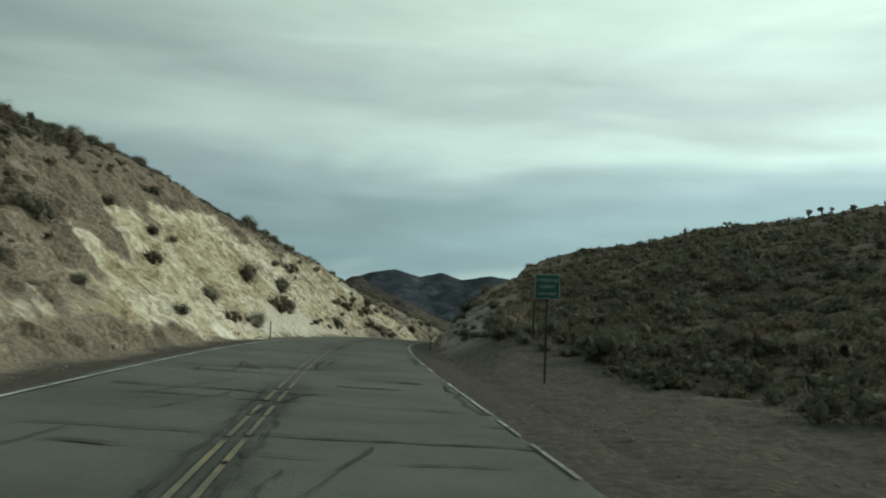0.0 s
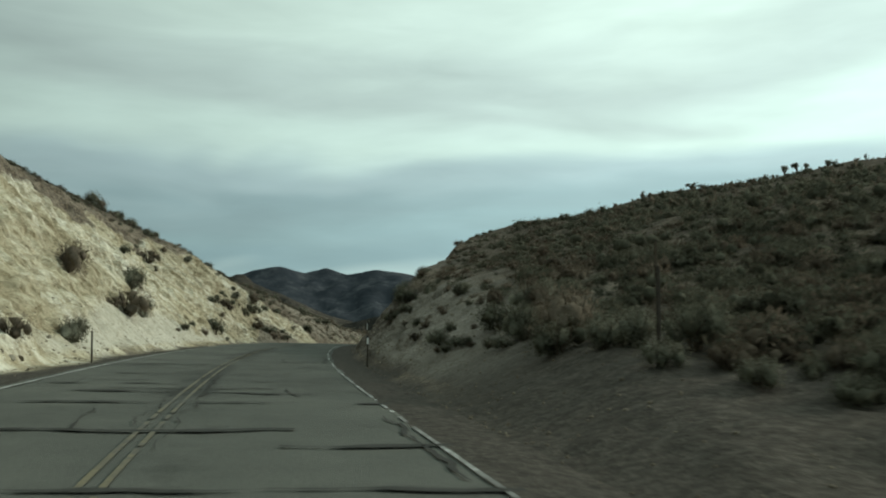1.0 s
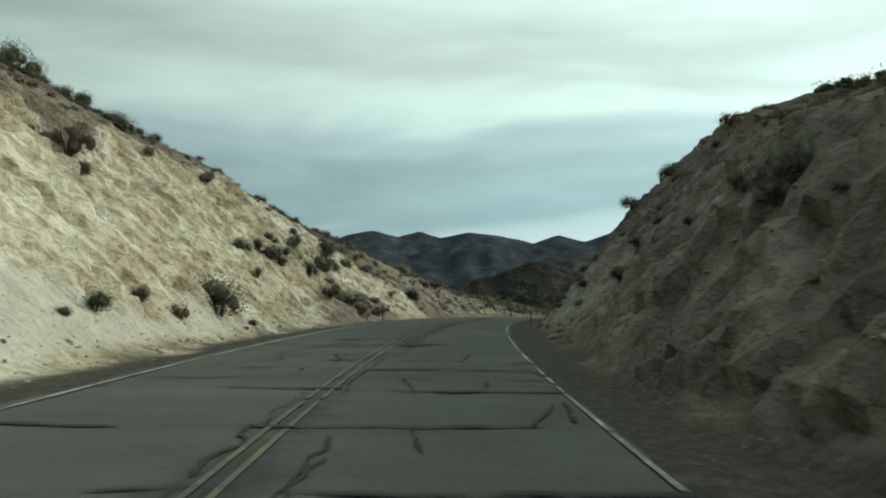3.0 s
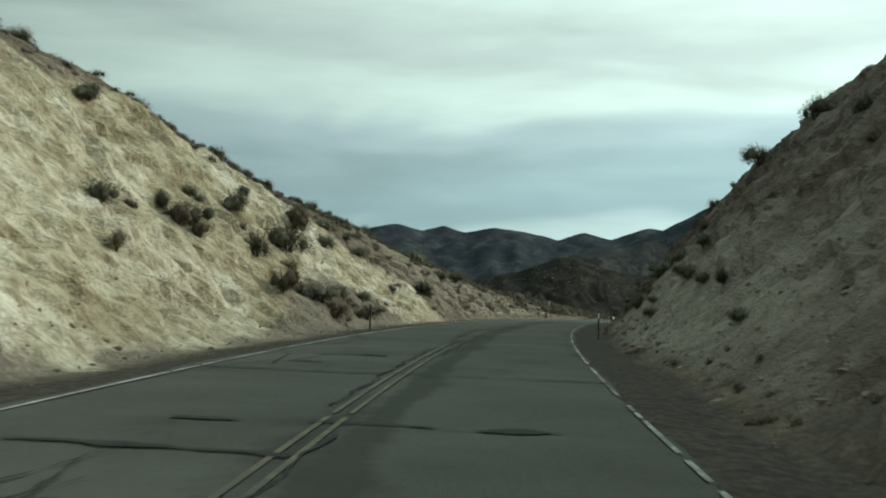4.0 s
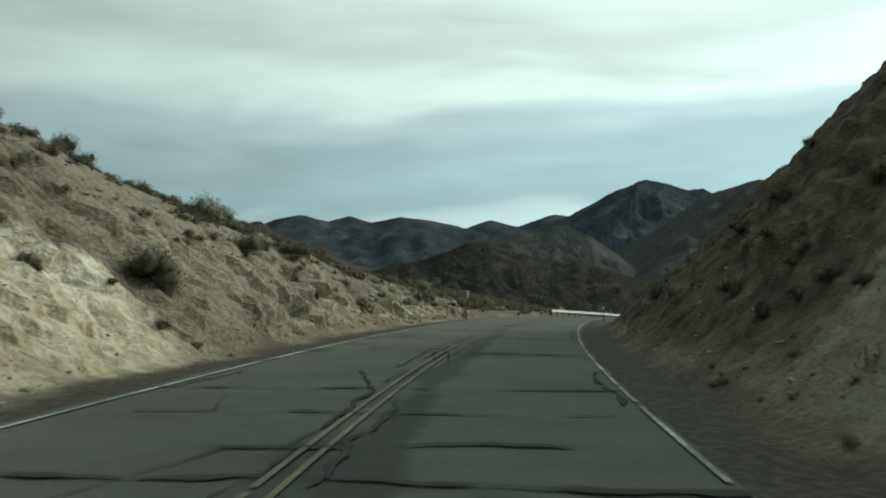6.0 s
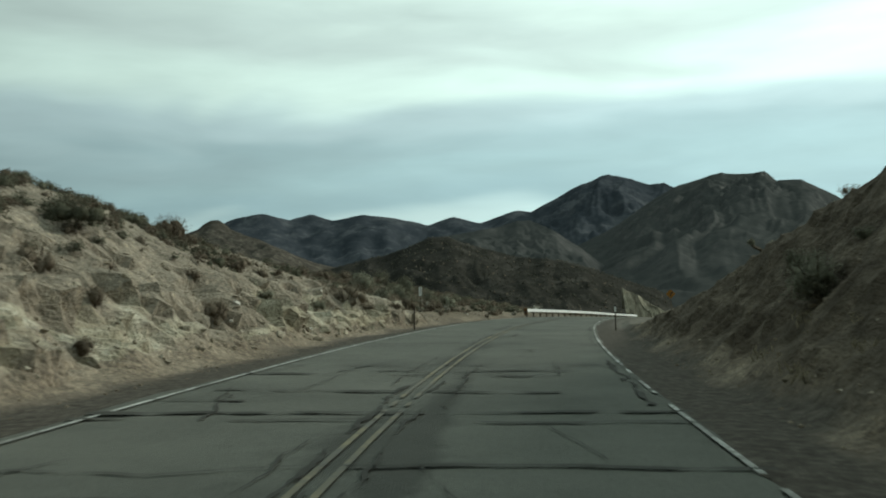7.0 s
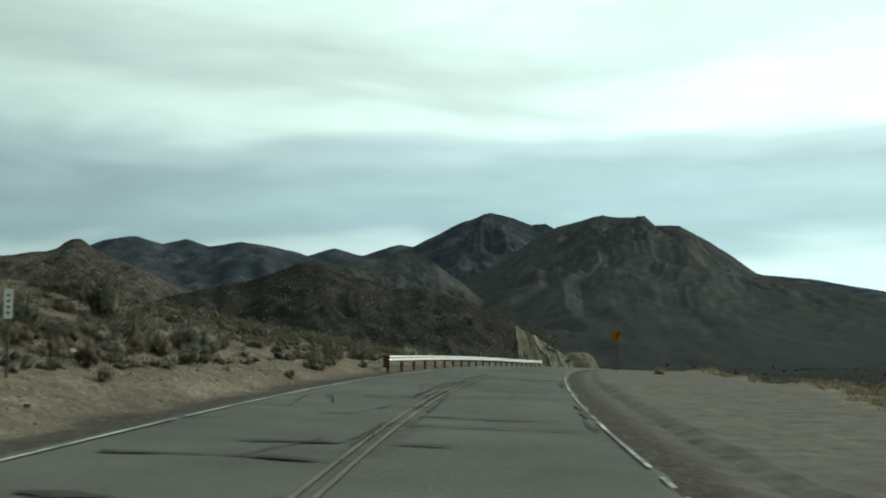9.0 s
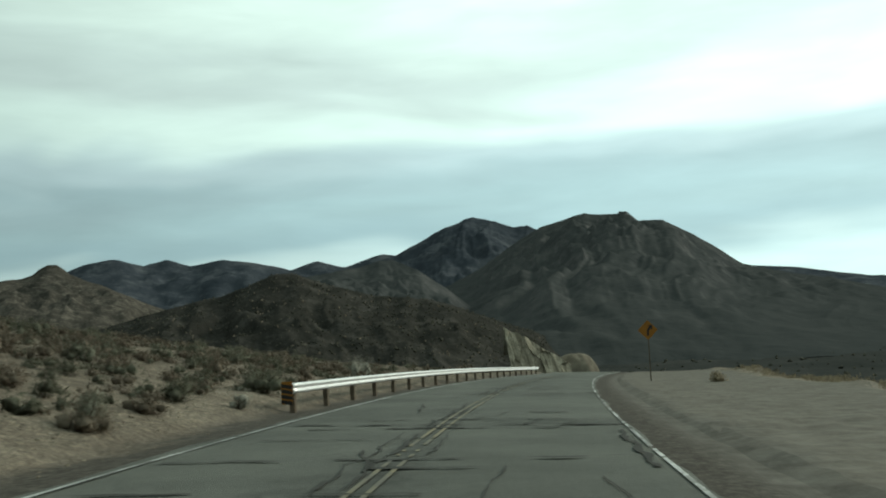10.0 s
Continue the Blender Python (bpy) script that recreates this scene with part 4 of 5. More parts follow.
KINDS = {
    "sage": [shrub(11 + i, SAGE, "dark grey-green desert shrub growing on the slope") for i in range(4)],
    "dry": [shrub(31 + i, DRY, "dry brown twiggy desert shrub on the slope", 1700, 0.5, 0.58, 0.031, 0.06) for i in range(3)],
    "pale": [shrub(61 + i, PALE, "rounded pale grey-green desert bush on brown soil", 1900, 0.5, 0.7, 0.028, 0.1) for i in range(2)],
    "straw": [shrub(51 + i, STRAW, "straw-yellow dry bunchgrass clump by the roadside", 700, 0.45, 0.6, 0.07, 1.4, fill=0.3) for i in range(2)],
}
USED = set()


def plant(kind, s, lat, r, rng):
    """One shrub, r metres in radius, rooted on the ground."""
    src = KINDS[kind][int(rng.integers(0, len(KINDS[kind])))]
    p = ground_at(s, lat)
    k = r / 0.5
    # on a steep face the plant leans out towards the light
    steep = float(np.clip(abs(land(s, lat + 0.5) - land(s, lat - 0.5)) - 0.4, 0, 0.6)) / 0.6
    a, out = math.radians(heading(s)), (-1 if lat > 0 else 1) * (0.25 if lat > 0 else 0.1) * r * steep
    p = p + Vector((out * math.cos(a), out * math.sin(a), -0.12 * r * steep))
    m = Matrix.LocRotScale(p - Vector((0, 0, 0.05 * k)), Euler((0, 0, rng.uniform(0, 6.28))), (k * rng.uniform(0.9, 1.1), k * rng.uniform(0.9, 1.1), k * rng.uniform(0.85, 1.1)))
    if src.name not in USED:
        USED.add(src.name)
        src.matrix_basis = m
        return src
    return copy_thing(src, m)


# shrubs that stand out singly: way along the road, distance to the right, radius
LEFT_UNCUT = [(49.2, -10, 0.69), (31.4, -9.6, 1.1), (43.2, -7.2, 0.35), (56, -8.5, 0.79), (55, -6.9, 0.32), (73.9, -9.7, 0.97), (87, -9.8, 0.57), (78.9, -8, 0.65), (63.1, -6.6, 0.45), (57.8, -12.2, 0.27), (61.1, -11.9, 0.44), (49.8, -12.6, 0.4), (64.8, -14.7, 0.4), (30, -7.5, 0.17)]
LEFT_MIDDLE = [(96.9, -6.6, 0.41), (101.3, -6.6, 0.52), (95.4, -7.1, 0.2), (91.7, -7.1, 0.2), (89.9, -7.1, 0.21), (104, -6.1, 0.21), (115.7, -10.1, 0.29), (122, -9.9, 0.59), (128, -10.7, 0.36), (125, -7.7, 0.62), (128.5, -7.3, 0.58), (129.2, -6.5, 0.33), (133.1, -6.4, 0.35), (146.2, -7.8, 0.42), (127.3, -9.2, 0.36), (101.3, -11.5, 0.32), (107.4, -14.8, 0.39), (116.5, -16.5, 0.36), (100.7, -13, 0.18), (122.8, -14.3, 0.3), (113.5, -8.8, 0.16), (156, -7.5, 0.42), (90, -10.2, 0.58), (81.9, -7.8, 0.43), (84.2, -8.5, 0.54), (101, -12.1, 0.52), (100.9, -11.7, 0.31), (94.1, -12.2, 0.26)]
LEFT_LOW = [(127.7, -7.6, 0.42), (130.8, -9.4, 0.48), (132.5, -7.4, 0.38), (130.2, -7.2, 0.38), (131.6, -7.1, 0.28), (130.2, -6.1, 0.21), (128.3, -7.3, 0.13), (133.3, -6.8, 0.15), (136.1, -7.2, 0.22), (134.4, -6.2, 0.23), (136.9, -6.5, 0.29), (137.7, -6.4, 0.13), (141.5, -7, 0.26), (146.1, -7.8, 0.3), (151.2, -8.3, 0.25), (155.8, -7.7, 0.33), (147.4, -10.1, 0.27), (148.5, -10.2, 0.19)]
LEFT_HIGH = [(148, -10.8, 0.28), (135.6, -10.5, 0.47), (137, -11, 0.36), (138.2, -9.8, 0.48), (141.2, -10.6, 0.27), (145.6, -11.7, 0.3), (140.8, -11.7, 0.34), (151.1, -9, 0.17), (135.8, -9, 0.09), (121.9, -9.6, 0.38), (121.5, -10, 0.32), (121.9, -10.5, 0.27), (125, -10.9, 0.25), (127.3, -10.1, 0.3), (130.9, -9.7, 0.42), (128.8, -8.5, 0.32), (124.8, -11.2, 0.22)]
LEFT_BANK = [(151, -8.4, 0.26), (153, -7.7, 0.13), (155.9, -7.7, 0.36), (153.3, -6.6, 0.16), (154.3, -6.1, 0.14), (166.8, -8.8, 0.3), (171.9, -8.5, 0.44), (186.7, -12, 0.41), (170, -6.5, 0.18), (178.3, -7, 0.23), (179.5, -8, 0.26), (182.8, -7.6, 0.25), (172.4, -7.7, 0.3), (185.4, -9.1, 0.35), (187, -8.7, 0.3), (185.6, -11.4, 0.32), (186.7, -10.6, 0.15), (193.4, -7.2, 0.45), (215.1, -9.5, 0.45), (197, -7, 0.29), (199.9, -6.7, 0.27), (220, -9.1, 0.49), (221.9, -8.7, 0.5), (225, -8.7, 0.53), (188.8, -7.3, 0.29)]
LEFT_END = [(244, -7, 0.6), (230.9, -6.2, 0.36), (237.5, -7.1, 0.42), (226.1, -5.9, 0.17), (224.9, -8.7, 0.45), (219.4, -8.9, 0.44), (220, -9.8, 0.45), (209.3, -9.3, 0.48), (212.2, -8.6, 0.42), (215.2, -10.9, 0.43), (222.4, -8.9, 0.33), (234.4, -6.6, 0.37), (224.7, -12.2, 0.57), (217.7, -10.6, 0.53), (217.7, -9.7, 0.44), (224.7, -9, 0.53), (221, -9.1, 0.5), (212, -8.8, 0.5), (205, -7.6, 0.36), (206.5, -7.4, 0.36), (231.3, -6.4, 0.27), (175, -9.8, 0.55), (218, -13, 0.6), (209, -12, 0.7)]
RIGHT_BANK = [(58.7, 7.2, 0.18), (61.4, 8.1, 0.16), (52, 6.8, 0.27), (51.1, 6.5, 0.14), (53.1, 7.3, 0.14), (56.2, 6.6, 0.16), (49.8, 7.1, 0.12), (47.4, 7.2, 0.26), (49.8, 9.3, 0.33), (45.2, 8, 0.31), (51.6, 8.3, 0.23), (50.1, 10.1, 0.22), (62, 9.1, 0.24), (50.7, 6.9, 0.06), (61.8, 7.2, 0.15), (44, 7.6, 0.14), (44.6, 8.4, 0.4), (50.6, 6.6, 0.2), (49.1, 7.1, 0.16), (46.1, 7.3, 0.25), (57.6, 7.3, 0.21), (50.7, 9.5, 0.41), (42.2, 8.6, 0.26), (40.3, 9.9, 0.24), (46.6, 8, 0.59), (73.6, 7.1, 0.36), (73.3, 8, 0.54), (76.5, 10.5, 0.3)]
RIGHT_FACE = [(69.4, 7.5, 0.23), (65.6, 7.4, 0.17), (71.3, 7.3, 0.43), (123.2, 13.3, 1.01), (131, 12, 0.8), (68, 8.3, 0.35), (82.8, 9.5, 0.58), (86, 13.5, 0.49), (61.1, 7.6, 0.21), (57.8, 7, 0.09), (58.5, 7.4, 0.11), (58.2, 7.9, 0.23), (61.9, 8.9, 0.24), (62.4, 6.9, 0.13), (63.2, 6.8, 0.09), (85.9, 8.4, 0.45), (82.8, 9.5, 0.46), (78.8, 9.4, 0.37)]
RIGHT_BROW = [(71.2, 7.4, 0.24), (69.4, 7.1, 0.18), (69.9, 7.9, 0.16), (81.2, 13.2, 0.32), (75.9, 7.8, 0.23), (67.3, 6.9, 0.18), (111, 13.7, 0.51), (122.6, 13.5, 0.62), (109.8, 10.3, 0.37), (88.6, 8.6, 0.41), (85.8, 8.2, 0.4), (115.4, 11.5, 0.72), (107.1, 9, 0.46), (97, 9.3, 0.24), (115.2, 14, 0.55), (103.3, 8, 0.25), (131, 13.9, 0.44), (82.5, 8.2, 0.14)]
RIGHT_LATE = [(126.2, 6.5, 0.21), (134.5, 6.7, 0.35), (145.8, 8.5, 0.44), (152.8, 13.2, 0.38), (151.7, 14.2, 0.37), (137.7, 8.2, 0.24), (136, 8.6, 0.31), (151.5, 11.4, 0.28), (151.3, 12.2, 0.27), (137.4, 10.2, 0.39), (132.6, 8.5, 0.22), (129.2, 7, 0.23), (140.4, 6.8, 0.27), (125.8, 8, 0.46), (130.7, 8, 0.28), (120.3, 7.7, 0.18), (116.2, 7.5, 0.18), (129.8, 9.4, 0.23), (136.5, 7, 0.29), (137.1, 6.9, 0.16), (145.5, 8.7, 0.33), (150.2, 8.9, 0.26), (143.5, 9.3, 0.25), (142.7, 7.6, 0.17), (137.2, 7.4, 0.16), (148.7, 7.4, 0.19), (150.7, 7.6, 0.17), (155, 8.4, 0.21), (157.3, 10, 0.21), (153.4, 6.7, 0.25), (150.1, 6.5, 0.15), (149.4, 7, 0.14), (146.8, 7.3, 0.17)]
RIGHT_START = [(42.2, 7.5, 0.72), (40.9, 8.0, 0.36), (40.4, 8.6, 0.45), (41.4, 9.9, 0.42), (46.4, 7.9, 0.37), (49.4, 8.0, 0.37), (48.8, 9.4, 0.26), (51.1, 9.2, 0.4), (54.1, 8.9, 0.32), (46.0, 9.5, 0.42), (34.1, 8.9, 0.42), (32.3, 9.8, 0.5), (35.5, 8.3, 0.36), (38.2, 9.9, 0.35), (36.0, 10.0, 0.46), (35.3, 11.0, 0.7), (36.9, 8.7, 0.5), (39.2, 9.1, 0.45), (37.6, 7.8, 0.42), (43.5, 8.3, 0.6), (42.0, 11.7, 0.6), (39.7, 13.0, 0.54)]
PALE_ROW = [(220.9, -9.2, 0.46), (222.7, -8.1, 0.35), (211.7, -7.6, 0.26), (222.3, -6.8, 0.19), (223.1, -8.2, 0.39), (222, -9.3, 0.33), (219.3, -9.5, 0.35), (219.1, -8.9, 0.48), (219.4, -7.4, 0.34), (238.4, -5.9, 0.32), (262, -8.0, 1.1)]
BROWN_ROW = [(216.1, -9, 0.38), (215, -7.7, 0.31), (213.7, -6.7, 0.17), (218.2, -10.7, 0.33), (220.5, -10.2, 0.39), (225.6, -5.8, 0.19), (231.2, -6.1, 0.31)]
TAN_ROW = [(25.2, 10.2, 0.52), (22.9, 10.8, 0.7), (21.1, 11.3, 0.34), (26.8, 10.2, 0.39), (34.9, 10.8, 0.26), (26.9, 11.2, 0.59), (30.5, 10.7, 0.4)]
STRAW_ROW = [(199, 9.6, 0.4), (201, 9.9, 0.5), (204, 9.8, 0.45), (207, 10.3, 0.5), (203, 10.8, 0.5), (205.5, 11.5, 0.6), (208, 11.2, 0.45), (210, 12.2, 0.7), (201.5, 11.8, 0.55), (213, 12.4, 0.5), (206.5, 12.8, 0.6), (262, 9.5, 0.7)]


def plant_singles():
    rng = np.random.default_rng(3)
    for rows in (LEFT_UNCUT, LEFT_MIDDLE, LEFT_LOW, LEFT_HIGH, LEFT_BANK, LEFT_END, RIGHT_BANK, RIGHT_FACE, RIGHT_BROW, RIGHT_LATE):
        for s, lat, r in rows:
            plant("dry" if rng.random() < 0.4 else "sage", s, lat, min((1.32 if s < 112 else 1.4) * r, 0.9) if lat < 0 else min(1.15 * r, 0.5 if lat < 10.5 else 0.3 if s < 125 else 0.42), rng)
    for s, lat, r in RIGHT_START:
        plant("dry" if rng.random() < 0.2 else "sage", s, lat, r, rng)
    for kind, rows in (("pale", PALE_ROW), ("dry", BROWN_ROW), ("straw", TAN_ROW)):
        for s, lat, r in rows:
            plant(kind, s, lat, r * (0.75 if kind == "straw" else 1.1), rng)
    for s, lat, r in STRAW_ROW:
        plant("straw", s, lat, r * 1.1, rng)
    # rounded bushes along the skyline of the left hill, dark brush on the uncut slope before it
    for i in range(34):
        s = rng.uniform(40, 175)
        hb, ht = float(knots(s, L_BROW)), float(knots(s, L_TOP))
        lat = -(5.9 + hb / 1.07 + max(ht - hb, 0.5) * 0.86 + rng.uniform(-2.2, 0.6))
        plant("dry" if rng.random() < 0.25 else "sage", s, lat, rng.uniform(0.32, 0.68), rng)
    for i in range(8):
        s = rng.uniform(8, 52)
        h = rng.uniform(1.5, 9)
        if s < 22 + 2.6 * h:
            plant("dry" if rng.random() < 0.6 else "sage", s, -(5.9 + h / 1.07), rng.uniform(0.3, 0.65), rng)
    # a thin scatter on the cut faces and along the brows
    n = 0
    while n < 8:
        s, left = rng.uniform(20, 205), rng.random() < 0.42
        lat = rng.uniform(6.6, 15)
        hb = float(knots(s, L_BROW if left else R_BROW))
        if hb < 1.5 and s < 60:
            continue
        lat = -lat if left else lat
        if float(land(s, lat)) > hb + 0.5 and rng.random() < 0.5:
            continue
        plant("dry" if rng.random() < 0.4 else "sage", s, lat, rng.uniform(0.12, 0.38), rng)
        n += 1

    # bushes on the brown end of the right cut and where it begins
    for i in range(10):
        s, lat = (rng.uniform(150, 170), rng.uniform(6.6, 9)) if i < 7 else (rng.uniform(46, 62), rng.uniform(6.8, 9))
        plant("dry" if rng.random() < 0.5 else "sage", s, lat, rng.uniform(0.16, 0.42), rng)
    # rounded bushes on the open ground past the left cut
    for i in range(22):
        kind = ("dry", "sage", "straw")[int(rng.choice(3, p=(0.4, 0.42, 0.18)))]
        plant(kind, rng.uniform(204, 300), -(6.9 + 11 * rng.random() ** 1.2), rng.uniform(0.2, 0.58) * (0.6 if kind == "straw" else 1), rng)


plant_singles()


def brush_cover():
    """The close brush of the hillsides, far too many plants to count."""
    rng = np.random.default_rng(5)
    stock = [leaf_quads(np.random.default_rng(70 + i), 74, 0.5, (0.3, 0.42, 0.52)[i % 3], 0.07, 3, 0.0, 0.45) for i in range(10)]
    close = [leaf_quads(np.random.default_rng(90 + i), 330, 0.5, (0.36, 0.5)[i % 2], 0.05, 4, 0.0, 0.36) for i in range(10)]
    far = [leaf_quads(np.random.default_rng(110 + i), 20, 0.5, (0.36, 0.5)[i % 2], 0.13, 2, 0.0, 0.7, True) for i in range(10)]
    for name, mat, share, label in (("brush_cover", SAGE, 0, "dense grey-green sagebrush covering the hillsides"), ("dry_brush_cover", DRY, 1, "dry brown brush scattered over the hillsides")):
        out = []

        def put(s, lat, r, sink=0.06, fine=False):
            x, y, z = surface(s, lat)
            z = np.array([grounded(p)[2] for p in zip(x.tolist(), y.tolist(), z.tolist())]) - sink
            for i in range(len(s)):
                q = (close if fine else far if abs(lat[i]) > 30 else stock)[int(rng.integers(0, 10))]
                out.append(grown(q, x[i], y[i], z[i], rng.uniform(0, 6.28), r[i] / 0.5, rng.uniform(0.8, 1.15)))

        # right hill
        n = (4600, 1700)[share]
        s, lat = rng.uniform(-20, 190, n), 8 + 75 * rng.random(n) ** 1.5
        hr = knots(s, R_BROW)
        ok = (land(s, lat) > hr - 0.4) & ((s < 45) | (lat > 13 + hr * 0.9)) & (lat > knots(s, [(14, 10.8), (26, 9.8), (34, 9.4), (42, 9.4), (52, 9.2)])) & (land(s, lat) > 0.15) & (fbm(s / 8, lat / 8, 2, 3, 111) > -0.5)
        s, lat = s[ok], lat[ok]
        put(s, lat, (0.25 + 0.75 * rng.random(len(s)) ** 1.6, 0.2 + 0.6 * rng.random(len(s)) ** 1.6)[share] * (1 - 0.004 * lat))
        # the slope above the raised bank is closely grown
        n = (1500, 500)[share]
        s, lat = rng.uniform(46, 118, n), 10 + 42 * rng.random(n)
        ok = (lat > 9 + knots(s, R_BROW) * 1.0) & (fbm(s / 6, lat / 6, 2, 3, 117) > -0.35)
        put(s[ok], lat[ok], 0.3 + 0.65 * rng.random(ok.sum()) ** 1.5)
        # finer plants along the brows of both cuts
        n = (420, 280)[share]
        s = rng.uniform(30, 195, n)
        lat = -(5.9 + knots(s, L_BROW) / 1.07 + rng.uniform(0.3, 9, n))
        put(s, lat, rng.uniform(0.2, 0.5, n), fine=True)
        s = rng.uniform(48, 180, n)
        lat = 5.6 + knots(s, R_BROW) / 1.12 + rng.uniform(0.0, 7, n)
        put(s, lat, rng.uniform(0.2, 0.45, n), fine=True)
        n = (1000, 380)[share]
        s, lat = rng.uniform(14, 57, n), 7.2 + 20 * rng.random(n) ** 1.4
        ok = lat > knots(s, [(14, 10.6), (26, 9.7), (34, 9.3), (42, 9.4), (50, 9.6), (57, 10.2)])
        put(s[ok], lat[ok], 0.22 + 0.65 * rng.random(ok.sum()) ** 1.5, fine=True)
        # left hill above the cut
        n = (1300, 850)[share]
        s, lat = rng.uniform(-10, 215, n), -7 - 40 * rng.random(n) ** 1.3
        hb = knots(s, L_BROW)
        ok = (land(s, lat) > hb - 0.1) & (fbm(s / 7, lat / 7, 5, 3, 113) > -0.3)
        s, lat = s[ok], lat[ok]
        put(s, lat, rng.uniform(0.2, 0.55, len(s)) * (1.0, 0.8)[share])
        # the fringe along the skyline of the left hill
        n = (760, 380)[share]
        s = rng.uniform(16, 188, n)
        hb, ht = knots(s, L_BROW), knots(s, L_TOP)
        lat = -(5.9 + hb / 1.07 + np.maximum(ht - hb, 0.5) * 0.86 + rng.uniform(-2.0, 1.8, n))
        put(s, lat, rng.uniform(0.25, 0.55, n), fine=True)
        # the low bank past the left cut
        n = (60, 100)[share]
        s, lat = rng.uniform(158, 208, n), -(8.5 + 9 * rng.random(n))
        put(s, lat, rng.uniform(0.18, 0.5, n), fine=True)
        # the uncut slope before the left cut
        n = (240, 260)[share]
        h = 1.2 + 10 * rng.random(n)
        s = rng.uniform(-6, 1, n) + (22 + 2.7 * h) * rng.random(n) ** 0.7
        put(s, -(5.9 + h / 1.07), rng.uniform(0.2, 0.55, n), fine=True)
        # low dry growth in the ditch of the right cut
        n = (20, 90)[share]
        put(rng.uniform(98, 150, n), rng.uniform(5.1, 6.3, n), rng.uniform(0.07, 0.2, n), fine=True)
        # the brushy slope behind the low bank
        n = (520, 420)[share]
        s, lat = rng.uniform(203, 275, n), -(9.5 + 26 * rng.random(n) ** 1.2)
        put(s, lat, 0.25 + 0.5 * rng.random(n) ** 1.5, fine=True)
        # flats past the cuts
        n = (700, 600)[share]
        s, lat = rng.uniform(205, 325, n), -7.5 - 60 * rng.random(n) ** 2.0
        put(s, lat, rng.uniform(0.25, 0.6, n))
        n = (450, 300)[share]
        s, lat = rng.uniform(198, 325, n), 16 + 80 * rng.random(n) ** 1.3
        put(s, lat, rng.uniform(0.25, 0.7, n))
        me = quads_mesh(name, np.concatenate(out), mat)
        tagged(new(name, me), label, "brush", kind="stuff")


brush_cover()


def hill_brush():
    """Brush and pale stones on the hill behind the guardrail and on the valley floor."""
    rng = np.random.default_rng(9)
    hill = bpy.data.objects["brushy_hill"].data
    co = np.empty(len(hill.vertices) * 3, np.float32)
    hill.vertices.foreach_get("co", co)
    co = co.reshape(300, 110, 3)
    stock = [leaf_quads(np.random.default_rng(170 + i), 5, 0.5, 0.5, 0.14, 1, 0.0, 1.1, True) for i in range(8)]
    for name, mat, n, size in (("hill_brush", DARK_BRUSH, 6000, (0.35, 0.9)), ("hill_dry_brush", DRY, 1000, (0.3, 0.8))):
        i, j = rng.integers(0, 299, n), rng.integers(0, 95, n)
        u, v = rng.random((n, 1)), rng.random((n, 1))
        p = (co[i, j] * (1 - u) + co[i + 1, j] * u) * (1 - v) + (co[i, j + 1] * (1 - u) + co[i + 1, j + 1] * u) * v
        out = []
        for k in range(n):
            r = rng.uniform(*size) / 0.5
            out.append(grown(stock[int(rng.integers(0, 8))], p[k, 0], p[k, 1], p[k, 2] - 0.1 * r, rng.uniform(0, 6.28), r))
        tagged(new(name, quads_mesh(name, np.concatenate(out), mat)), "low brush covering the hill behind the guardrail", "brush", kind="stuff")


hill_brush()


def valley_brush():
    """Brush on the open land beyond the pass."""
    rng = np.random.default_rng(15)
    valley = bpy.data.objects["valley"].data
    stock = [leaf_quads(np.random.default_rng(270 + i), 5, 0.5, 0.4, 0.14, 1, 0.0, 1.1, True) for i in range(8)]
    n = 5500
    r, a = 95 + 700 * rng.random(n) ** 1.6, np.radians(rng.uniform(-30, 75, n))
    x, y = 30 + r * np.sin(a), 150 + r * np.cos(a)
    z = -17 + 0.012 * np.clip(r - 150, 0, None) + 4 * fbm(x / 120, y / 120, 0, 4, 101) * smooth(100, 300, r)
    out = []
    for k in range(n):
        g = rng.uniform(0.3, 0.7) * (1 + r[k] / 350) / 0.5
        out.append(grown(stock[int(rng.integers(0, 8))], x[k], y[k], z[k] - 0.1 * g, rng.uniform(0, 6.28), g))
    tagged(new("valley_brush", quads_mesh("valley_brush", np.concatenate(out), DARK_BRUSH)), "dark brush scattered over the valley floor", "brush", kind="stuff")


valley_brush()


def straw_edge():
    """Low yellow grass along the rim of the pull-out and at the feet of the cuts."""
    rng = np.random.default_rng(25)
    stock = [leaf_quads(np.random.default_rng(370 + i), 40, 0.5, 0.5, 0.13, 4, 1.6, 0.15) for i in range(6)]
    n = 1500
    s = 196 + 104 * rng.random(n) ** 1.5
    lat = pull_out(s) + 0.4 + np.abs(rng.normal(0, 2.2, n)) + 0.5 * np.sin(rng.uniform(0, 6, n))
    m = 24
    s = np.concatenate([s, rng.uniform(110, 170, m), rng.uniform(15, 34, 50)])
    lat = np.concatenate([lat, rng.uniform(5.6, 6.8, m), rng.uniform(10.2, 12.5, 50)])
    x, y, z = surface(s, lat)
    out = []
    for k in range(len(s)):
        out.append(grown(stock[int(rng.integers(0, 6))], x[k], y[k], z[k] - 0.02, rng.uniform(0, 6.28), rng.uniform(0.10, 0.32) / 0.5))
    tagged(new("dry_grass", quads_mesh("dry_grass", np.concatenate(out), STRAW)), "low straw-yellow dry grass along the gravel", "grass", kind="stuff")


straw_edge()


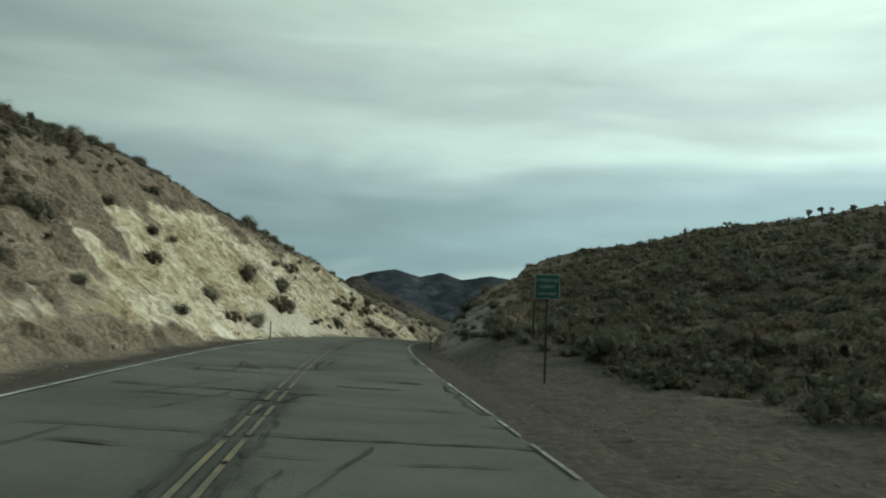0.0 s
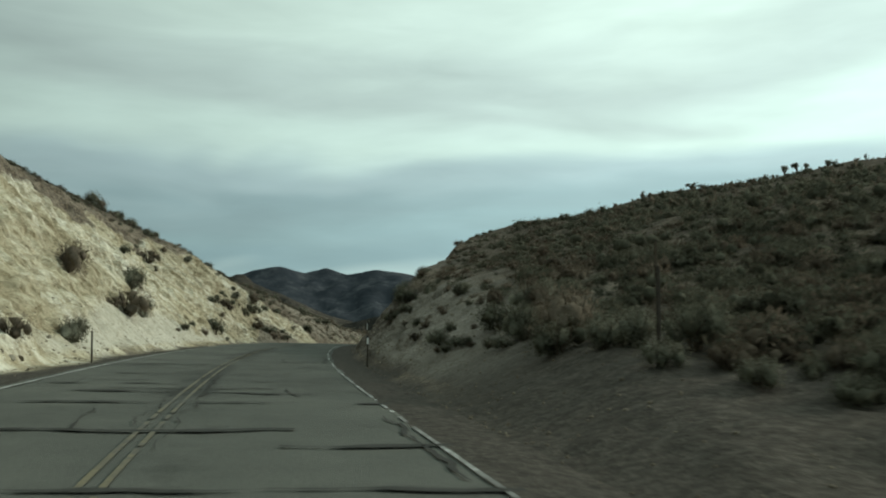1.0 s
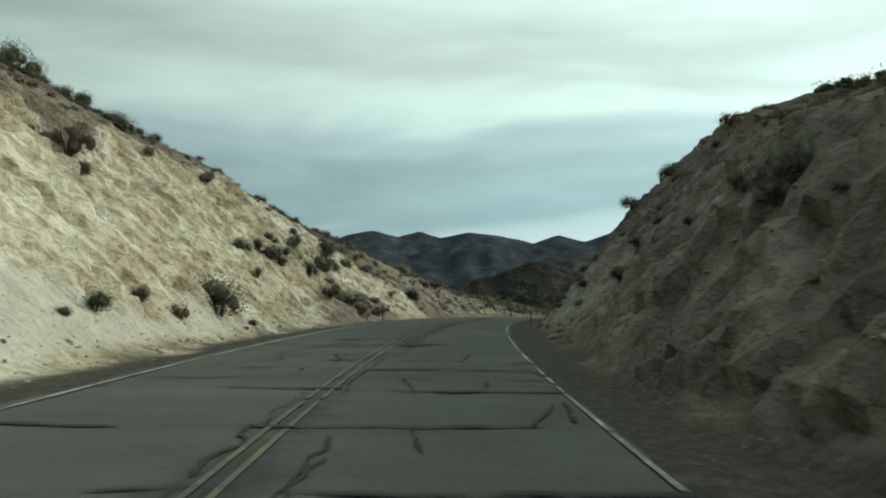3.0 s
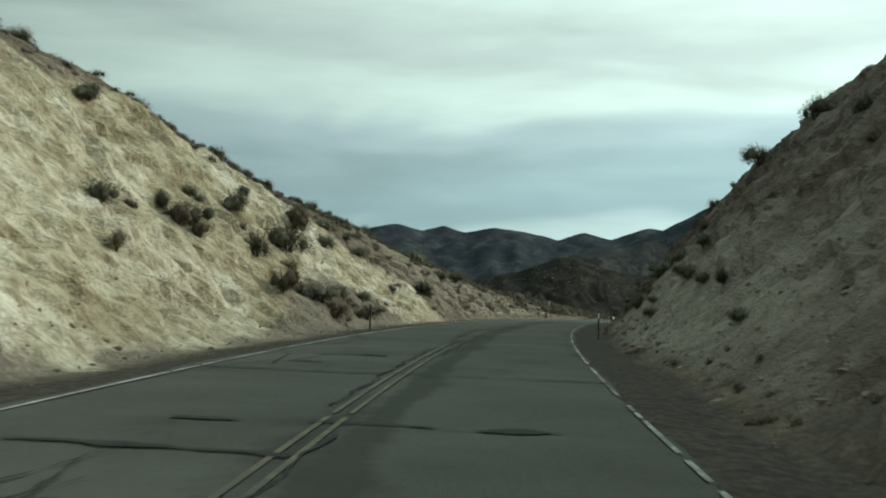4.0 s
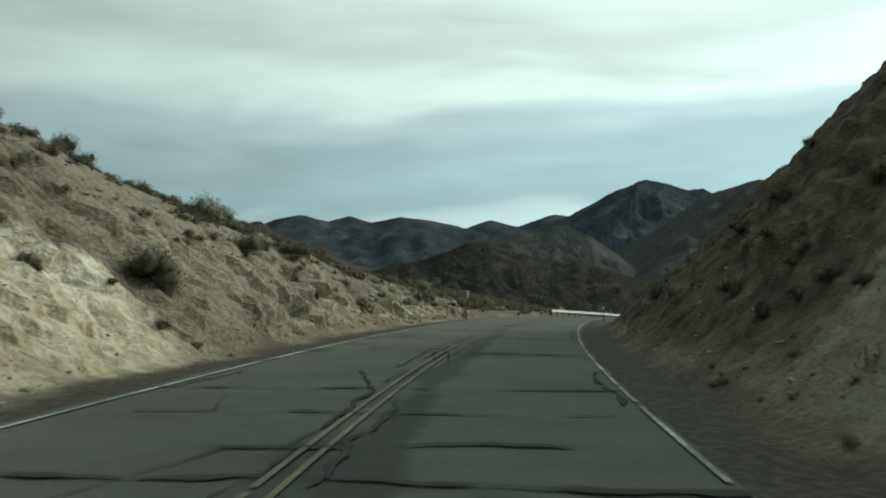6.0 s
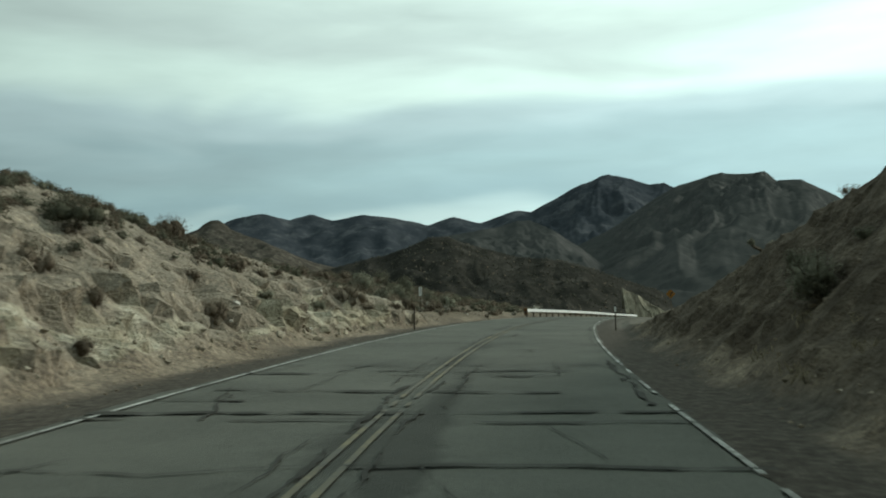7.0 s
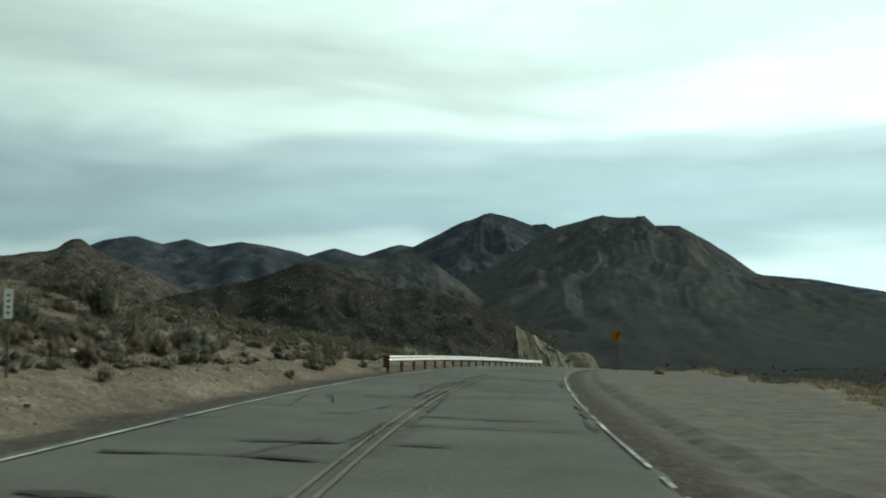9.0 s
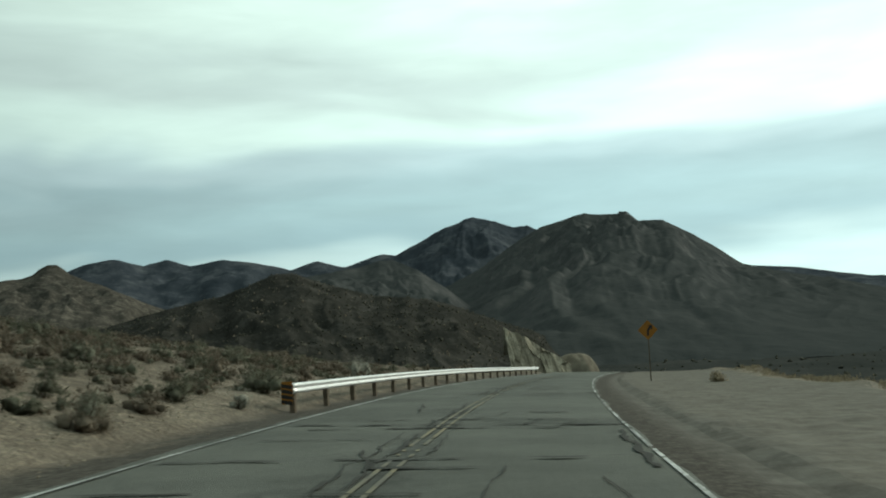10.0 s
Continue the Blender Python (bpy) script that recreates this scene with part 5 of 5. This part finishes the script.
def joshua_tree(seed, height, label):
    rng = np.random.default_rng(seed)
    base = new("joshua_tree")
    tagged(base, label, "tree", "joshua trees on the hill")
    bm = bmesh.new()
    tips = []

    def limb(a, direction, length, r, depth):
        b = Vector(a) + Vector(direction) * length
        twig(bm, a, b, r, r * 0.85)
        if depth == 0:
            tips.append((b, Vector(direction)))
            return
        for i in range(2 if depth < 2 else 3):
            an = rng.uniform(0, 6.28)
            d = (Vector(direction) * 0.8 + Vector((math.cos(an), math.sin(an), 0.35)) * rng.uniform(0.5, 0.9)).normalized()
            limb(b, d, length * rng.uniform(0.5, 0.75), r * 0.8, depth - 1)

    limb((0, 0, -0.2), (0.05, 0.02, 1), height * 0.3, height * 0.06, 2)
    part("trunk", bm, TWIG, base, "shaggy grey-brown trunk and limbs")
    q = []
    for b, d in tips:
        n = 60
        v = rng.normal(size=(n, 3)) + np.array(d) * 0.8
        v /= np.linalg.norm(v, axis=1)[:, None]
        side = np.cross(v, rng.normal(size=(n, 3)))
        side /= np.linalg.norm(side, axis=1)[:, None]
        ln = height * 0.17 * rng.uniform(0.7, 1.2, n)[:, None]
        o = np.array(b)
        q.append(np.stack([o - side * 0.02 * height + v * 0, o + v * ln * 0.5 - side * 0.012 * height, o + v * ln, o + side * 0.02 * height], 1))
    crown = new("crown", quads_mesh("crown", np.concatenate(q), SAGE))
    crown.parent = base
    return base


for seed, s, lat, hgt in ((1, 117.1, 46.6, 1.9), (2, 119.8, 48.8, 2.0), (3, 121.5, 50.3, 1.6), (4, 117.1, 37.1, 1.5), (5, 124.0, 53.5, 1.9), (7, 52.0, -17.5, 1.6)):
    tree = joshua_tree(seed, hgt, "dark spiky joshua tree on the brushy hilltop")
    tree.matrix_basis = Matrix.Translation(ground_at(s, lat))



def leaning_joshua_tree():
    """A young tree of two bent limbs, each with a spiky head."""
    rng = np.random.default_rng(61)
    base = new("joshua_tree")
    tagged(base, "small leaning joshua tree with spiky heads on the bank", "tree", "joshua trees on the hill")
    for way in (((0, 0, -0.3), (-0.05, 0, 0.15), (-0.16, 0, 0.35), (-0.36, 0, 0.44), (-0.42, 0, 0.56)), ((0, 0, -0.3), (0.03, 0.02, 0.12), (0.14, 0.04, 0.28), (0.2, 0.05, 0.48))):
        bm = bmesh.new()
        for a, b in zip(way, way[1:]):
            twig(bm, a, b, 0.05, 0.046)
        limb = part("limb", bm, TWIG, base, "shaggy dark limb")
        n = 170
        v = rng.normal(size=(n, 3)) + np.array([-0.2, 0, 0.4])
        v /= np.linalg.norm(v, axis=1)[:, None]
        side = np.cross(v, rng.normal(size=(n, 3)))
        side /= np.linalg.norm(side, axis=1)[:, None]
        o = np.array(way[-1]) + 0.03 * rng.normal(size=(n, 3))
        ln = rng.uniform(0.09, 0.16, n)[:, None]
        head = new("leaf_head", quads_mesh("leaf_head", np.stack([o - side * 0.012, o + v * ln, o + side * 0.012], 1), SAGE))
        head.parent = limb
    return base


leaning_joshua_tree().matrix_basis = Matrix.Translation(ground_at(181.2, 8.45)) @ pose(0, 0, 0.05, 0, 0, heading(180))


# ---- stones ----


def boulder_mesh(seed, flat=0.75):
    rng = np.random.default_rng(seed)
    bm = bmesh.new()
    for p in rng.normal(size=(12, 3)):
        p = p / np.linalg.norm(p) * rng.uniform(0.75, 1.0)
        bm.verts.new((p[0], p[1] * 0.8, p[2] * flat))
    bmesh.ops.convex_hull(bm, input=bm.verts[:])
    loose = [v for v in bm.verts if not v.link_faces]
    bmesh.ops.delete(bm, geom=loose, context="VERTS")
    bmesh.ops.bevel(bm, geom=bm.edges[:], offset=0.025, segments=1, affect="EDGES")
    me = bpy.data.meshes.new("rock")
    bm.to_mesh(me)
    bm.free()
    me.materials.append(STONE)
    return me


def build_rocks():
    rng = np.random.default_rng(21)
    stock = [boulder_mesh(200 + i, (0.55, 0.75, 0.9)[i % 3]) for i in range(9)]
    pale = stock[3].copy()
    pale.materials.clear()
    pale.materials.append(QUARTZ)
    # ledge rocks of the low bank, loose stones along the feet of the slopes
    spots = []
    for i in range(120):
        s = rng.uniform(160, 203)
        lat = -(rng.uniform(5.9, 7.2) if s > 176 else rng.uniform(6.0, 9.0))
        spots.append((s, lat, (rng.uniform(0.08, 0.26) if s > 176 else rng.uniform(0.05, 0.18))))
    for i in range(70):
        spots.append((rng.uniform(15, 160), -rng.uniform(5.2, 7.0), rng.uniform(0.06, 0.2)))
    for i in range(60):
        spots.append((rng.uniform(45, 200), rng.uniform(5.2, 7.5), rng.uniform(0.05, 0.15)))
    for i in range(45):
        spots.append((rng.uniform(196, 235), -rng.uniform(5.4, 11), rng.uniform(0.05, 0.16)))
    for s, lat, r in spots:
        ob = new("rock", stock[int(rng.integers(0, 9))])
        ob.matrix_basis = Matrix.LocRotScale(ground_at(s, lat) + Vector((0, 0, -r * 0.2)), Euler(rng.uniform(-0.5, 0.5, 3) + np.array([0, 0, rng.uniform(0, 6)])), (r * rng.uniform(0.8, 1.5), r, r))
        tagged(ob, "angular pale tan rock lying on the bank", "rock", "rocks beside the road")
    for i in range(30):
        s, lat, r = rng.uniform(163, 232), -rng.uniform(6.4, 11.5), rng.uniform(0.05, 0.13)
        ob = new("white_stone", pale)
        ob.matrix_basis = Matrix.LocRotScale(ground_at(s, lat) + Vector((0, 0, r * 0.3)), Euler(rng.uniform(-0.5, 0.5, 3) + np.array([0, 0, rng.uniform(0, 6)])), (r * rng.uniform(0.8, 1.6), r, r))
        tagged(ob, "small white quartz stone lying on brown soil", "stone", "white stones on the bank")
    ledge = stock[4].copy()
    ledge.materials.clear()
    ledge.materials.append(OUTCROP)
    for i in range(26):
        s, r = rng.uniform(184, 201), rng.uniform(0.16, 0.42)
        ob = new("ledge_block", ledge)
        ob.matrix_basis = Matrix.LocRotScale(ground_at(s, -rng.uniform(5.9, 7.3)) + Vector((0, 0, r * 0.1)), Euler(rng.uniform(-0.4, 0.4, 3) + np.array([0, 0, rng.uniform(0, 6)])), (r * rng.uniform(1.0, 1.7), r, r * rng.uniform(0.7, 1.1)))
        tagged(ob, "cream angular rock block in the low bank", "rock", "cream blocks of the bank")
    slab = new("rock_slab", stock[1])
    slab.matrix_basis = Matrix.LocRotScale(ground_at(201.0, -5.55) + Vector((0, 0, 0.42)), Euler((0.2, 0.1, 0.9)), (0.4, 0.28, 0.62))
    tagged(slab, "upright pale cream rock slab beside the road", "rock")
    # grit, too small to count
    base = stock[0]
    co = np.array([v.co[:] for v in base.vertices])
    bm = bmesh.new()
    bmesh.ops.create_icosphere(bm, subdivisions=1, radius=1)
    co = np.array([v.co[:] for v in bm.verts])
    fc = np.array([[v.index for v in f.verts] for f in bm.faces])
    bm.free()
    vs, fs = [], []
    n = 3000
    s = rng.uniform(0, 235, n)
    lat = rng.choice([-1, 1], n) * (4.9 + 3.2 * rng.random(n) ** 1.8)
    s = np.where((lat > 0) & (s > 185), s - 150, s)
    x, y, z = surface(s, lat)
    for i in range(n):
        r = rng.uniform(0.012, 0.04)
        vs.append(co * (r * rng.uniform(0.6, 1.3, (1, 3))) * rng.uniform(0.8, 1.2, (len(co), 1)) + np.array([x[i], y[i], z[i]]))
        fs.append(fc + i * len(co))
    tagged(new("gravel", mesh_of("gravel", np.concatenate(vs), np.concatenate(fs), STONE)), "loose pale stones scattered on the shoulders", "gravel", kind="stuff")


build_rocks()


def bank_stones():
    """Broken stone strewn over the low bank and the faces of the cuts, too many to count."""
    rng = np.random.default_rng(33)
    shapes = []
    for k in range(8):
        bm = bmesh.new()
        for p in rng.normal(size=(9, 3)):
            p = p / np.linalg.norm(p) * rng.uniform(0.7, 1.0)
            bm.verts.new((p[0], 0.8 * p[1], 0.65 * p[2]))
        bmesh.ops.convex_hull(bm, input=bm.verts[:])
        bmesh.ops.delete(bm, geom=[v for v in bm.verts if not v.link_faces], context="VERTS")
        bmesh.ops.triangulate(bm, faces=bm.faces[:])
        bm.verts.index_update()
        shapes.append((np.array([v.co[:] for v in bm.verts]), np.array([[v.index for v in f.verts] for f in bm.faces])))
        bm.free()
    vs, fs, n0 = [], [], 0
    for n, s0, s1, l0, l1, r0, r1 in ((1500, 156, 206, -6.0, -13.0, 0.03, 0.13), (700, 50, 112, 5.8, 10.5, 0.03, 0.12), (500, 112, 170, 5.6, 10.0, 0.03, 0.11), (900, 56, 150, -5.6, -8.5, 0.02, 0.09), (350, 205, 250, -6.0, -12.0, 0.03, 0.1)):
        s, lat = rng.uniform(s0, s1, n), l0 + (l1 - l0) * rng.random(n) ** 1.4
        x, y, z = surface(s, lat)
        for i in range(n):
            co, fc = shapes[int(rng.integers(0, 8))]
            p = grounded((float(x[i]), float(y[i]), float(z[i])))
            a, r = rng.uniform(0, 6.28), r0 + (r1 - r0) * rng.random() ** 2.2
            q = co * r * np.array([rng.uniform(0.8, 1.6), 1, rng.uniform(0.6, 1.1)])
            q = np.stack([q[:, 0] * math.cos(a) - q[:, 1] * math.sin(a), q[:, 0] * math.sin(a) + q[:, 1] * math.cos(a), q[:, 2] + 0.25 * r], 1)
            vs.append(q + np.array(p))
            fs.append(fc + n0)
            n0 += len(co)
    tagged(new("bank_stones", mesh_of("bank_stones", np.concatenate(vs), np.concatenate(fs), STONE)), "broken tan stones strewn over the banks", "stones", kind="stuff")


bank_stones()


def rock_outcrop():
    """The pale cut at the end of the hill beyond the guardrail: leaning fins of rock."""
    t, v = np.meshgrid(np.linspace(0, 1, 80), np.linspace(0, 1, 46), indexing="ij")
    up, over = np.clip(v / 0.6, 0, 1), np.clip((v - 0.6) / 0.4, 0, 1)
    steps = t + 0.10 * fbm(t * 5, 0, 0, 3, 137)
    top = 4.3 + (7.6 - 5.4 * t - 2.2 * steps) * (1 + 0.10 * fbm(t * 9, 0, 0, 3, 131))
    x = 10.6 * t - 1.6 * up * (1 - t) - 0.5 * over
    flute = fbm(t * 9 + up * 1.4, up * 1.1, 0, 4, 133, True)
    y = -3.0 * (1 - up) - (0.45 * flute + 0.55 * facets(t * 6 + up, up * 2.2, 0.5, 139)) * smooth(0, 0.25, up) * (1 - over) + 7 * over
    z = top * up - 0.45 * top * over + 0.35 * fbm(t * 14, v * 6, 3, 3, 135)
    ob = new("rock_outcrop", mesh_of("rock_outcrop", np.stack([x, y, z], -1).reshape(-1, 3), grid_faces(*t.shape), OUTCROP))
    ob.matrix_basis = pose(82.4, 380.2, -9.0, 0, 0, -21)
    tagged(ob, "pale cream fluted rock outcrop at the foot of the hill", "rock")


rock_outcrop()


def rock_hummock():
    """A low rounded tan hummock at the foot of the outcrop."""
    u, v = np.meshgrid(np.linspace(0, 2 * np.pi, 49), np.linspace(0, 1, 16), indexing="ij")
    r = 5.2 * v ** 0.8 * (1 + 0.15 * fbm(np.cos(u) * 1.5, np.sin(u) * 1.5, 2, 3, 141))
    z = 4.6 * (1 - v ** 2.2) + 0.4 * fbm(r * np.cos(u) / 1.6, r * np.sin(u) / 1.6, 1, 4, 143) - 8 * smooth(0.85, 1.0, v)
    ob = new("rock_hummock", mesh_of("rock_hummock", np.stack([r * np.cos(u), 0.8 * r * np.sin(u), z], -1).reshape(-1, 3), grid_faces(*u.shape)[:, ::-1], HUMMOCK, True))
    ob.location = (95.2, 381.0, -7.6)
    tagged(ob, "low rounded tan hummock beside the pale outcrop", "rock")


rock_hummock()


# ---- road furniture ----


def delineator(with_plate, label):
    base = new("delineator_post")
    tagged(base, label, "road marker", "delineator posts along the road")
    bm = box(0.06, 0.05, 1.22, (0, 0, 0.5), 0.008)
    part("post", bm, DARK_POST, base)
    if with_plate:
        part("plate", box(0.10, 0.018, 0.34, (0, -0.036, 0.98), 0.006), BLACK, base, "black backing plate")
        part("reflector", box(0.075, 0.012, 0.24, (0, -0.051, 0.97), 0.005), REFLECTOR, base, "white reflective strip")
        part("cap", box(0.075, 0.065, 0.035, (0, 0, 1.125), 0.008), BLACK, base)
    return base


def at_road(s, lat, turn=0.0, lean=0.0):
    return Matrix.LocRotScale(ground_at(s, lat), Euler((0, radians(lean), radians(heading(s) + turn))), None)


POST_R = delineator(True, "dark roadside post with a white reflector at its top")
POST_L = delineator(False, "plain dark brown roadside post on the shoulder")
POST_R.matrix_basis, POST_L.matrix_basis = at_road(58.5, 4.9, 0, 0.6), at_road(58.8, -4.9, 0, -1)
SNOW = new("snow_pole")
tagged(SNOW, "thin grey snow pole with a pale tip behind a roadside post", "road marker")
part("pole", box(0.016, 0.016, 1.7, (0, 0, 0.55), 0.004), WOOD, SNOW)
part("tip", box(0.022, 0.022, 0.24, (0, 0, 1.5), 0.004), REFLECTOR, SNOW, "pale reflective tip")
SNOW.matrix_basis = at_road(58.75, 4.9, 0, 0.4)
LONE = new("marker_post")
tagged(LONE, "thin dark weathered wooden post among shrubs beside the road", "post")
part("shaft", box(0.07, 0.06, 2.1, (0, 0, 0.55), 0.012), DARK_POST, LONE)
LONE.matrix_basis = at_road(39.2, 8.43, 8, 0.5)
for s, lat, lean in ((130.4, 4.72, 1.0), (196.8, 4.58, 0.0)):
    copy_thing(POST_R, at_road(s, lat, 3, lean))
for s, lat, lean in ((129.8, -4.9, 0.8), (198.1, -5.0, 1.5)):
    copy_thing(POST_L, at_road(s, lat, -4, lean))


def marker_post():
    base = new("marker_post")
    tagged(base, "plain weathered wooden post standing in the brush", "post")
    part("post", box(0.075, 0.06, 1.9, (0, 0, 0.65), 0.01), WOOD, base)
    part("cap", box(0.085, 0.07, 0.05, (0, 0, 1.6), 0.01), DARK_POST, base)
    return base


marker_post().matrix_basis = at_road(46.9, 11.6, 0, 1.0)


def lettering(name, text, size, mat, parent, at, rot):
    cu = bpy.data.curves.new(name, "FONT")
    cu.body, cu.size, cu.align_x, cu.align_y, cu.extrude = text, size, "CENTER", "CENTER", 0.0015
    tmp = bpy.data.objects.new(name, cu)
    me = bpy.data.meshes.new_from_object(tmp)
    bpy.data.objects.remove(tmp)
    me.materials.clear()
    me.materials.append(mat)
    ob = new(name, me)
    ob.parent = parent
    ob.matrix_basis = Matrix.Translation(at) @ pose(0, 0, 0, *rot)
    return ob


def rounded_panel(w, h, t, r, at):
    bm = bmesh.new()
    vs = []
    for cx, cz, a0 in ((w / 2 - r, h / 2 - r, 0), (-w / 2 + r, h / 2 - r, 90), (-w / 2 + r, -h / 2 + r, 180), (w / 2 - r, -h / 2 + r, 270)):
        for k in range(5):
            a = radians(a0 + k * 22.5)
            vs.append(bm.verts.new((at[0] + cx + r * math.cos(a), at[1], at[2] + cz + r * math.sin(a))))
    f = bm.faces.new(vs)
    ext = bmesh.ops.extrude_face_region(bm, geom=[f])
    bmesh.ops.translate(bm, verts=[v for v in ext["geom"] if isinstance(v, bmesh.types.BMVert)], vec=(0, t, 0))
    bmesh.ops.recalc_face_normals(bm, faces=bm.faces[:])
    return bm


def summit_sign():
    base = new("summit_sign")
    tagged(base, "green summit elevation sign with white border on a post", "road sign")
    part("post", box(0.06, 0.06, 3.2, (0, 0.05, 1.15), 0.008), DARK_POST, base, "dark brown post")
    part("border", rounded_panel(0.70, 0.70, 0.004, 0.05, (0, -0.004, 2.45)), SIGN_WHITE, base, "white border")
    part("panel", rounded_panel(0.665, 0.665, 0.004, 0.04, (0, -0.010, 2.45)), GREEN, base, "dark green reflective sheet")
    for text, z, size in (("HANCOCK", 2.63, 0.125), ("SUMMIT", 2.45, 0.125), ("ELEV 5592", 2.25, 0.115)):
        lettering("lettering", text, size, SIGN_WHITE, base, (0, -0.0125, z), (90, 0, 0))
    part("bolt", box(0.02, 0.01, 0.02, (0.0, -0.014, 2.14), 0.003), STEEL, base)
    return base


SIGN = summit_sign()
SIGN.matrix_basis = Matrix.LocRotScale(Vector([float(v) for v in place(26.5, 6.64, 0.25)]), Euler((0, 0, radians(heading(27) - 6))), None)


def curve_sign():
    base = new("curve_warning_sign")
    tagged(base, "amber diamond curve warning sign on a steel post", "road sign")
    part("post", box(0.06, 0.05, 3.2, (0, 0.04, 1.4), 0.006), WOOD, base)
    bm = rounded_panel(0.76, 0.76, 0.004, 0.06, (0, 0, 0))
    bmesh.ops.transform(bm, verts=bm.verts[:], matrix=pose(0, -0.01, 2.75) @ pose(0, 0, 0, 0, 45, 0))
    part("panel", bm, AMBER, base, "amber reflective sheet")
    bm = bmesh.new()
    pts = [(-0.05, -0.28), (0.05, -0.28), (0.05, 0.0), (0.16, 0.12), (0.24, 0.06), (0.24, 0.3), (0.0, 0.28), (0.08, 0.2), (-0.05, 0.05)]
    bm.faces.new([bm.verts.new((x, -0.013, 2.72 + z)) for x, z in pts])
    part("arrow", bm, BLACK, base, "black curve arrow")
    return base


curve_sign().matrix_basis = at_road(267.4, 6.7, 0)


def mile_paddle(top):
    base = new("mile_marker")
    tagged(base, "narrow white mile marker panel on a thin post", "road marker")
    part("post", box(0.05, 0.035, top + 0.5, (0, 0.03, top / 2 - 0.1), 0.005), WOOD, base)
    part("panel", rounded_panel(0.17, 0.56, 0.004, 0.03, (0, 0.0, top - 0.2)), REFLECTOR, base, "white sheet with dark bars")
    for z in (top - 0.04, top - 0.15, top - 0.26, top - 0.37):
        part("bar", box(0.05, 0.002, 0.045, (0, -0.004, z)), DARK_POST, base)
    return base


mile_paddle(2.07 - float(land(211.1, -7.4))).matrix_basis = at_road(211.1, -7.4, 6)


def guardrail():
    """A W-section steel rail on wooden posts along the outer edge of the bend, with a striped end panel."""
    base = new("guardrail")
    tagged(base, "galvanised steel guardrail on wooden posts along the bend", "guardrail")
    prof = [(0.0, 0.72), (0.035, 0.70), (0.065, 0.665), (0.065, 0.63), (0.0, 0.585), (0.0, 0.555), (0.065, 0.51), (0.065, 0.475), (0.035, 0.44), (0.0, 0.42)]
    s = np.arange(240.3, 322, 0.5)
    rows = []
    for d, z in prof:
        x, y, zz = place(s, np.full(len(s), -5.0 + d), z + 0.02)
        rows.append(np.stack([x, y, zz], -1))
    P = np.stack(rows, 1)
    n = len(prof)
    me = mesh_of("rail", P.reshape(-1, 3), grid_faces(len(s), n), STEEL, True)
    rail = new("rail", me)
    rail.parent = base
    sol = rail.modifiers.new("thickness", "SOLIDIFY")
    sol.thickness = 0.012
    for q in np.arange(240.8, 322, 3.8):
        x, y, z = place(q, -5.12)
        bm = box(0.15, 0.2, 1.3, (0, 0, 0.1), 0.012)
        post = part("post", bm, WOOD, base)
        post.matrix_basis = pose(float(x), float(y), float(z), 0, 0, heading(q))
    x, y, z = place(240.0, -5.05)
    panel = part("end_panel", rounded_panel(0.32, 0.62, 0.012, 0.03, (0, 0, 0)), AMBER, base, "amber and black striped end panel")
    panel.matrix_basis = pose(float(x), float(y), float(z) + 0.48, 0, 0, heading(240))
    for k in range(4):
        bm = bmesh.new()
        z0 = -0.27 + k * 0.145
        bm.faces.new([bm.verts.new(v) for v in ((-0.155, -0.004, z0 - 0.01), (0.155, -0.004, z0 - 0.07), (0.155, -0.004, z0 + 0.03), (-0.155, -0.004, z0 + 0.09))])
        part("stripe", bm, BLACK, panel)
    return base


guardrail()
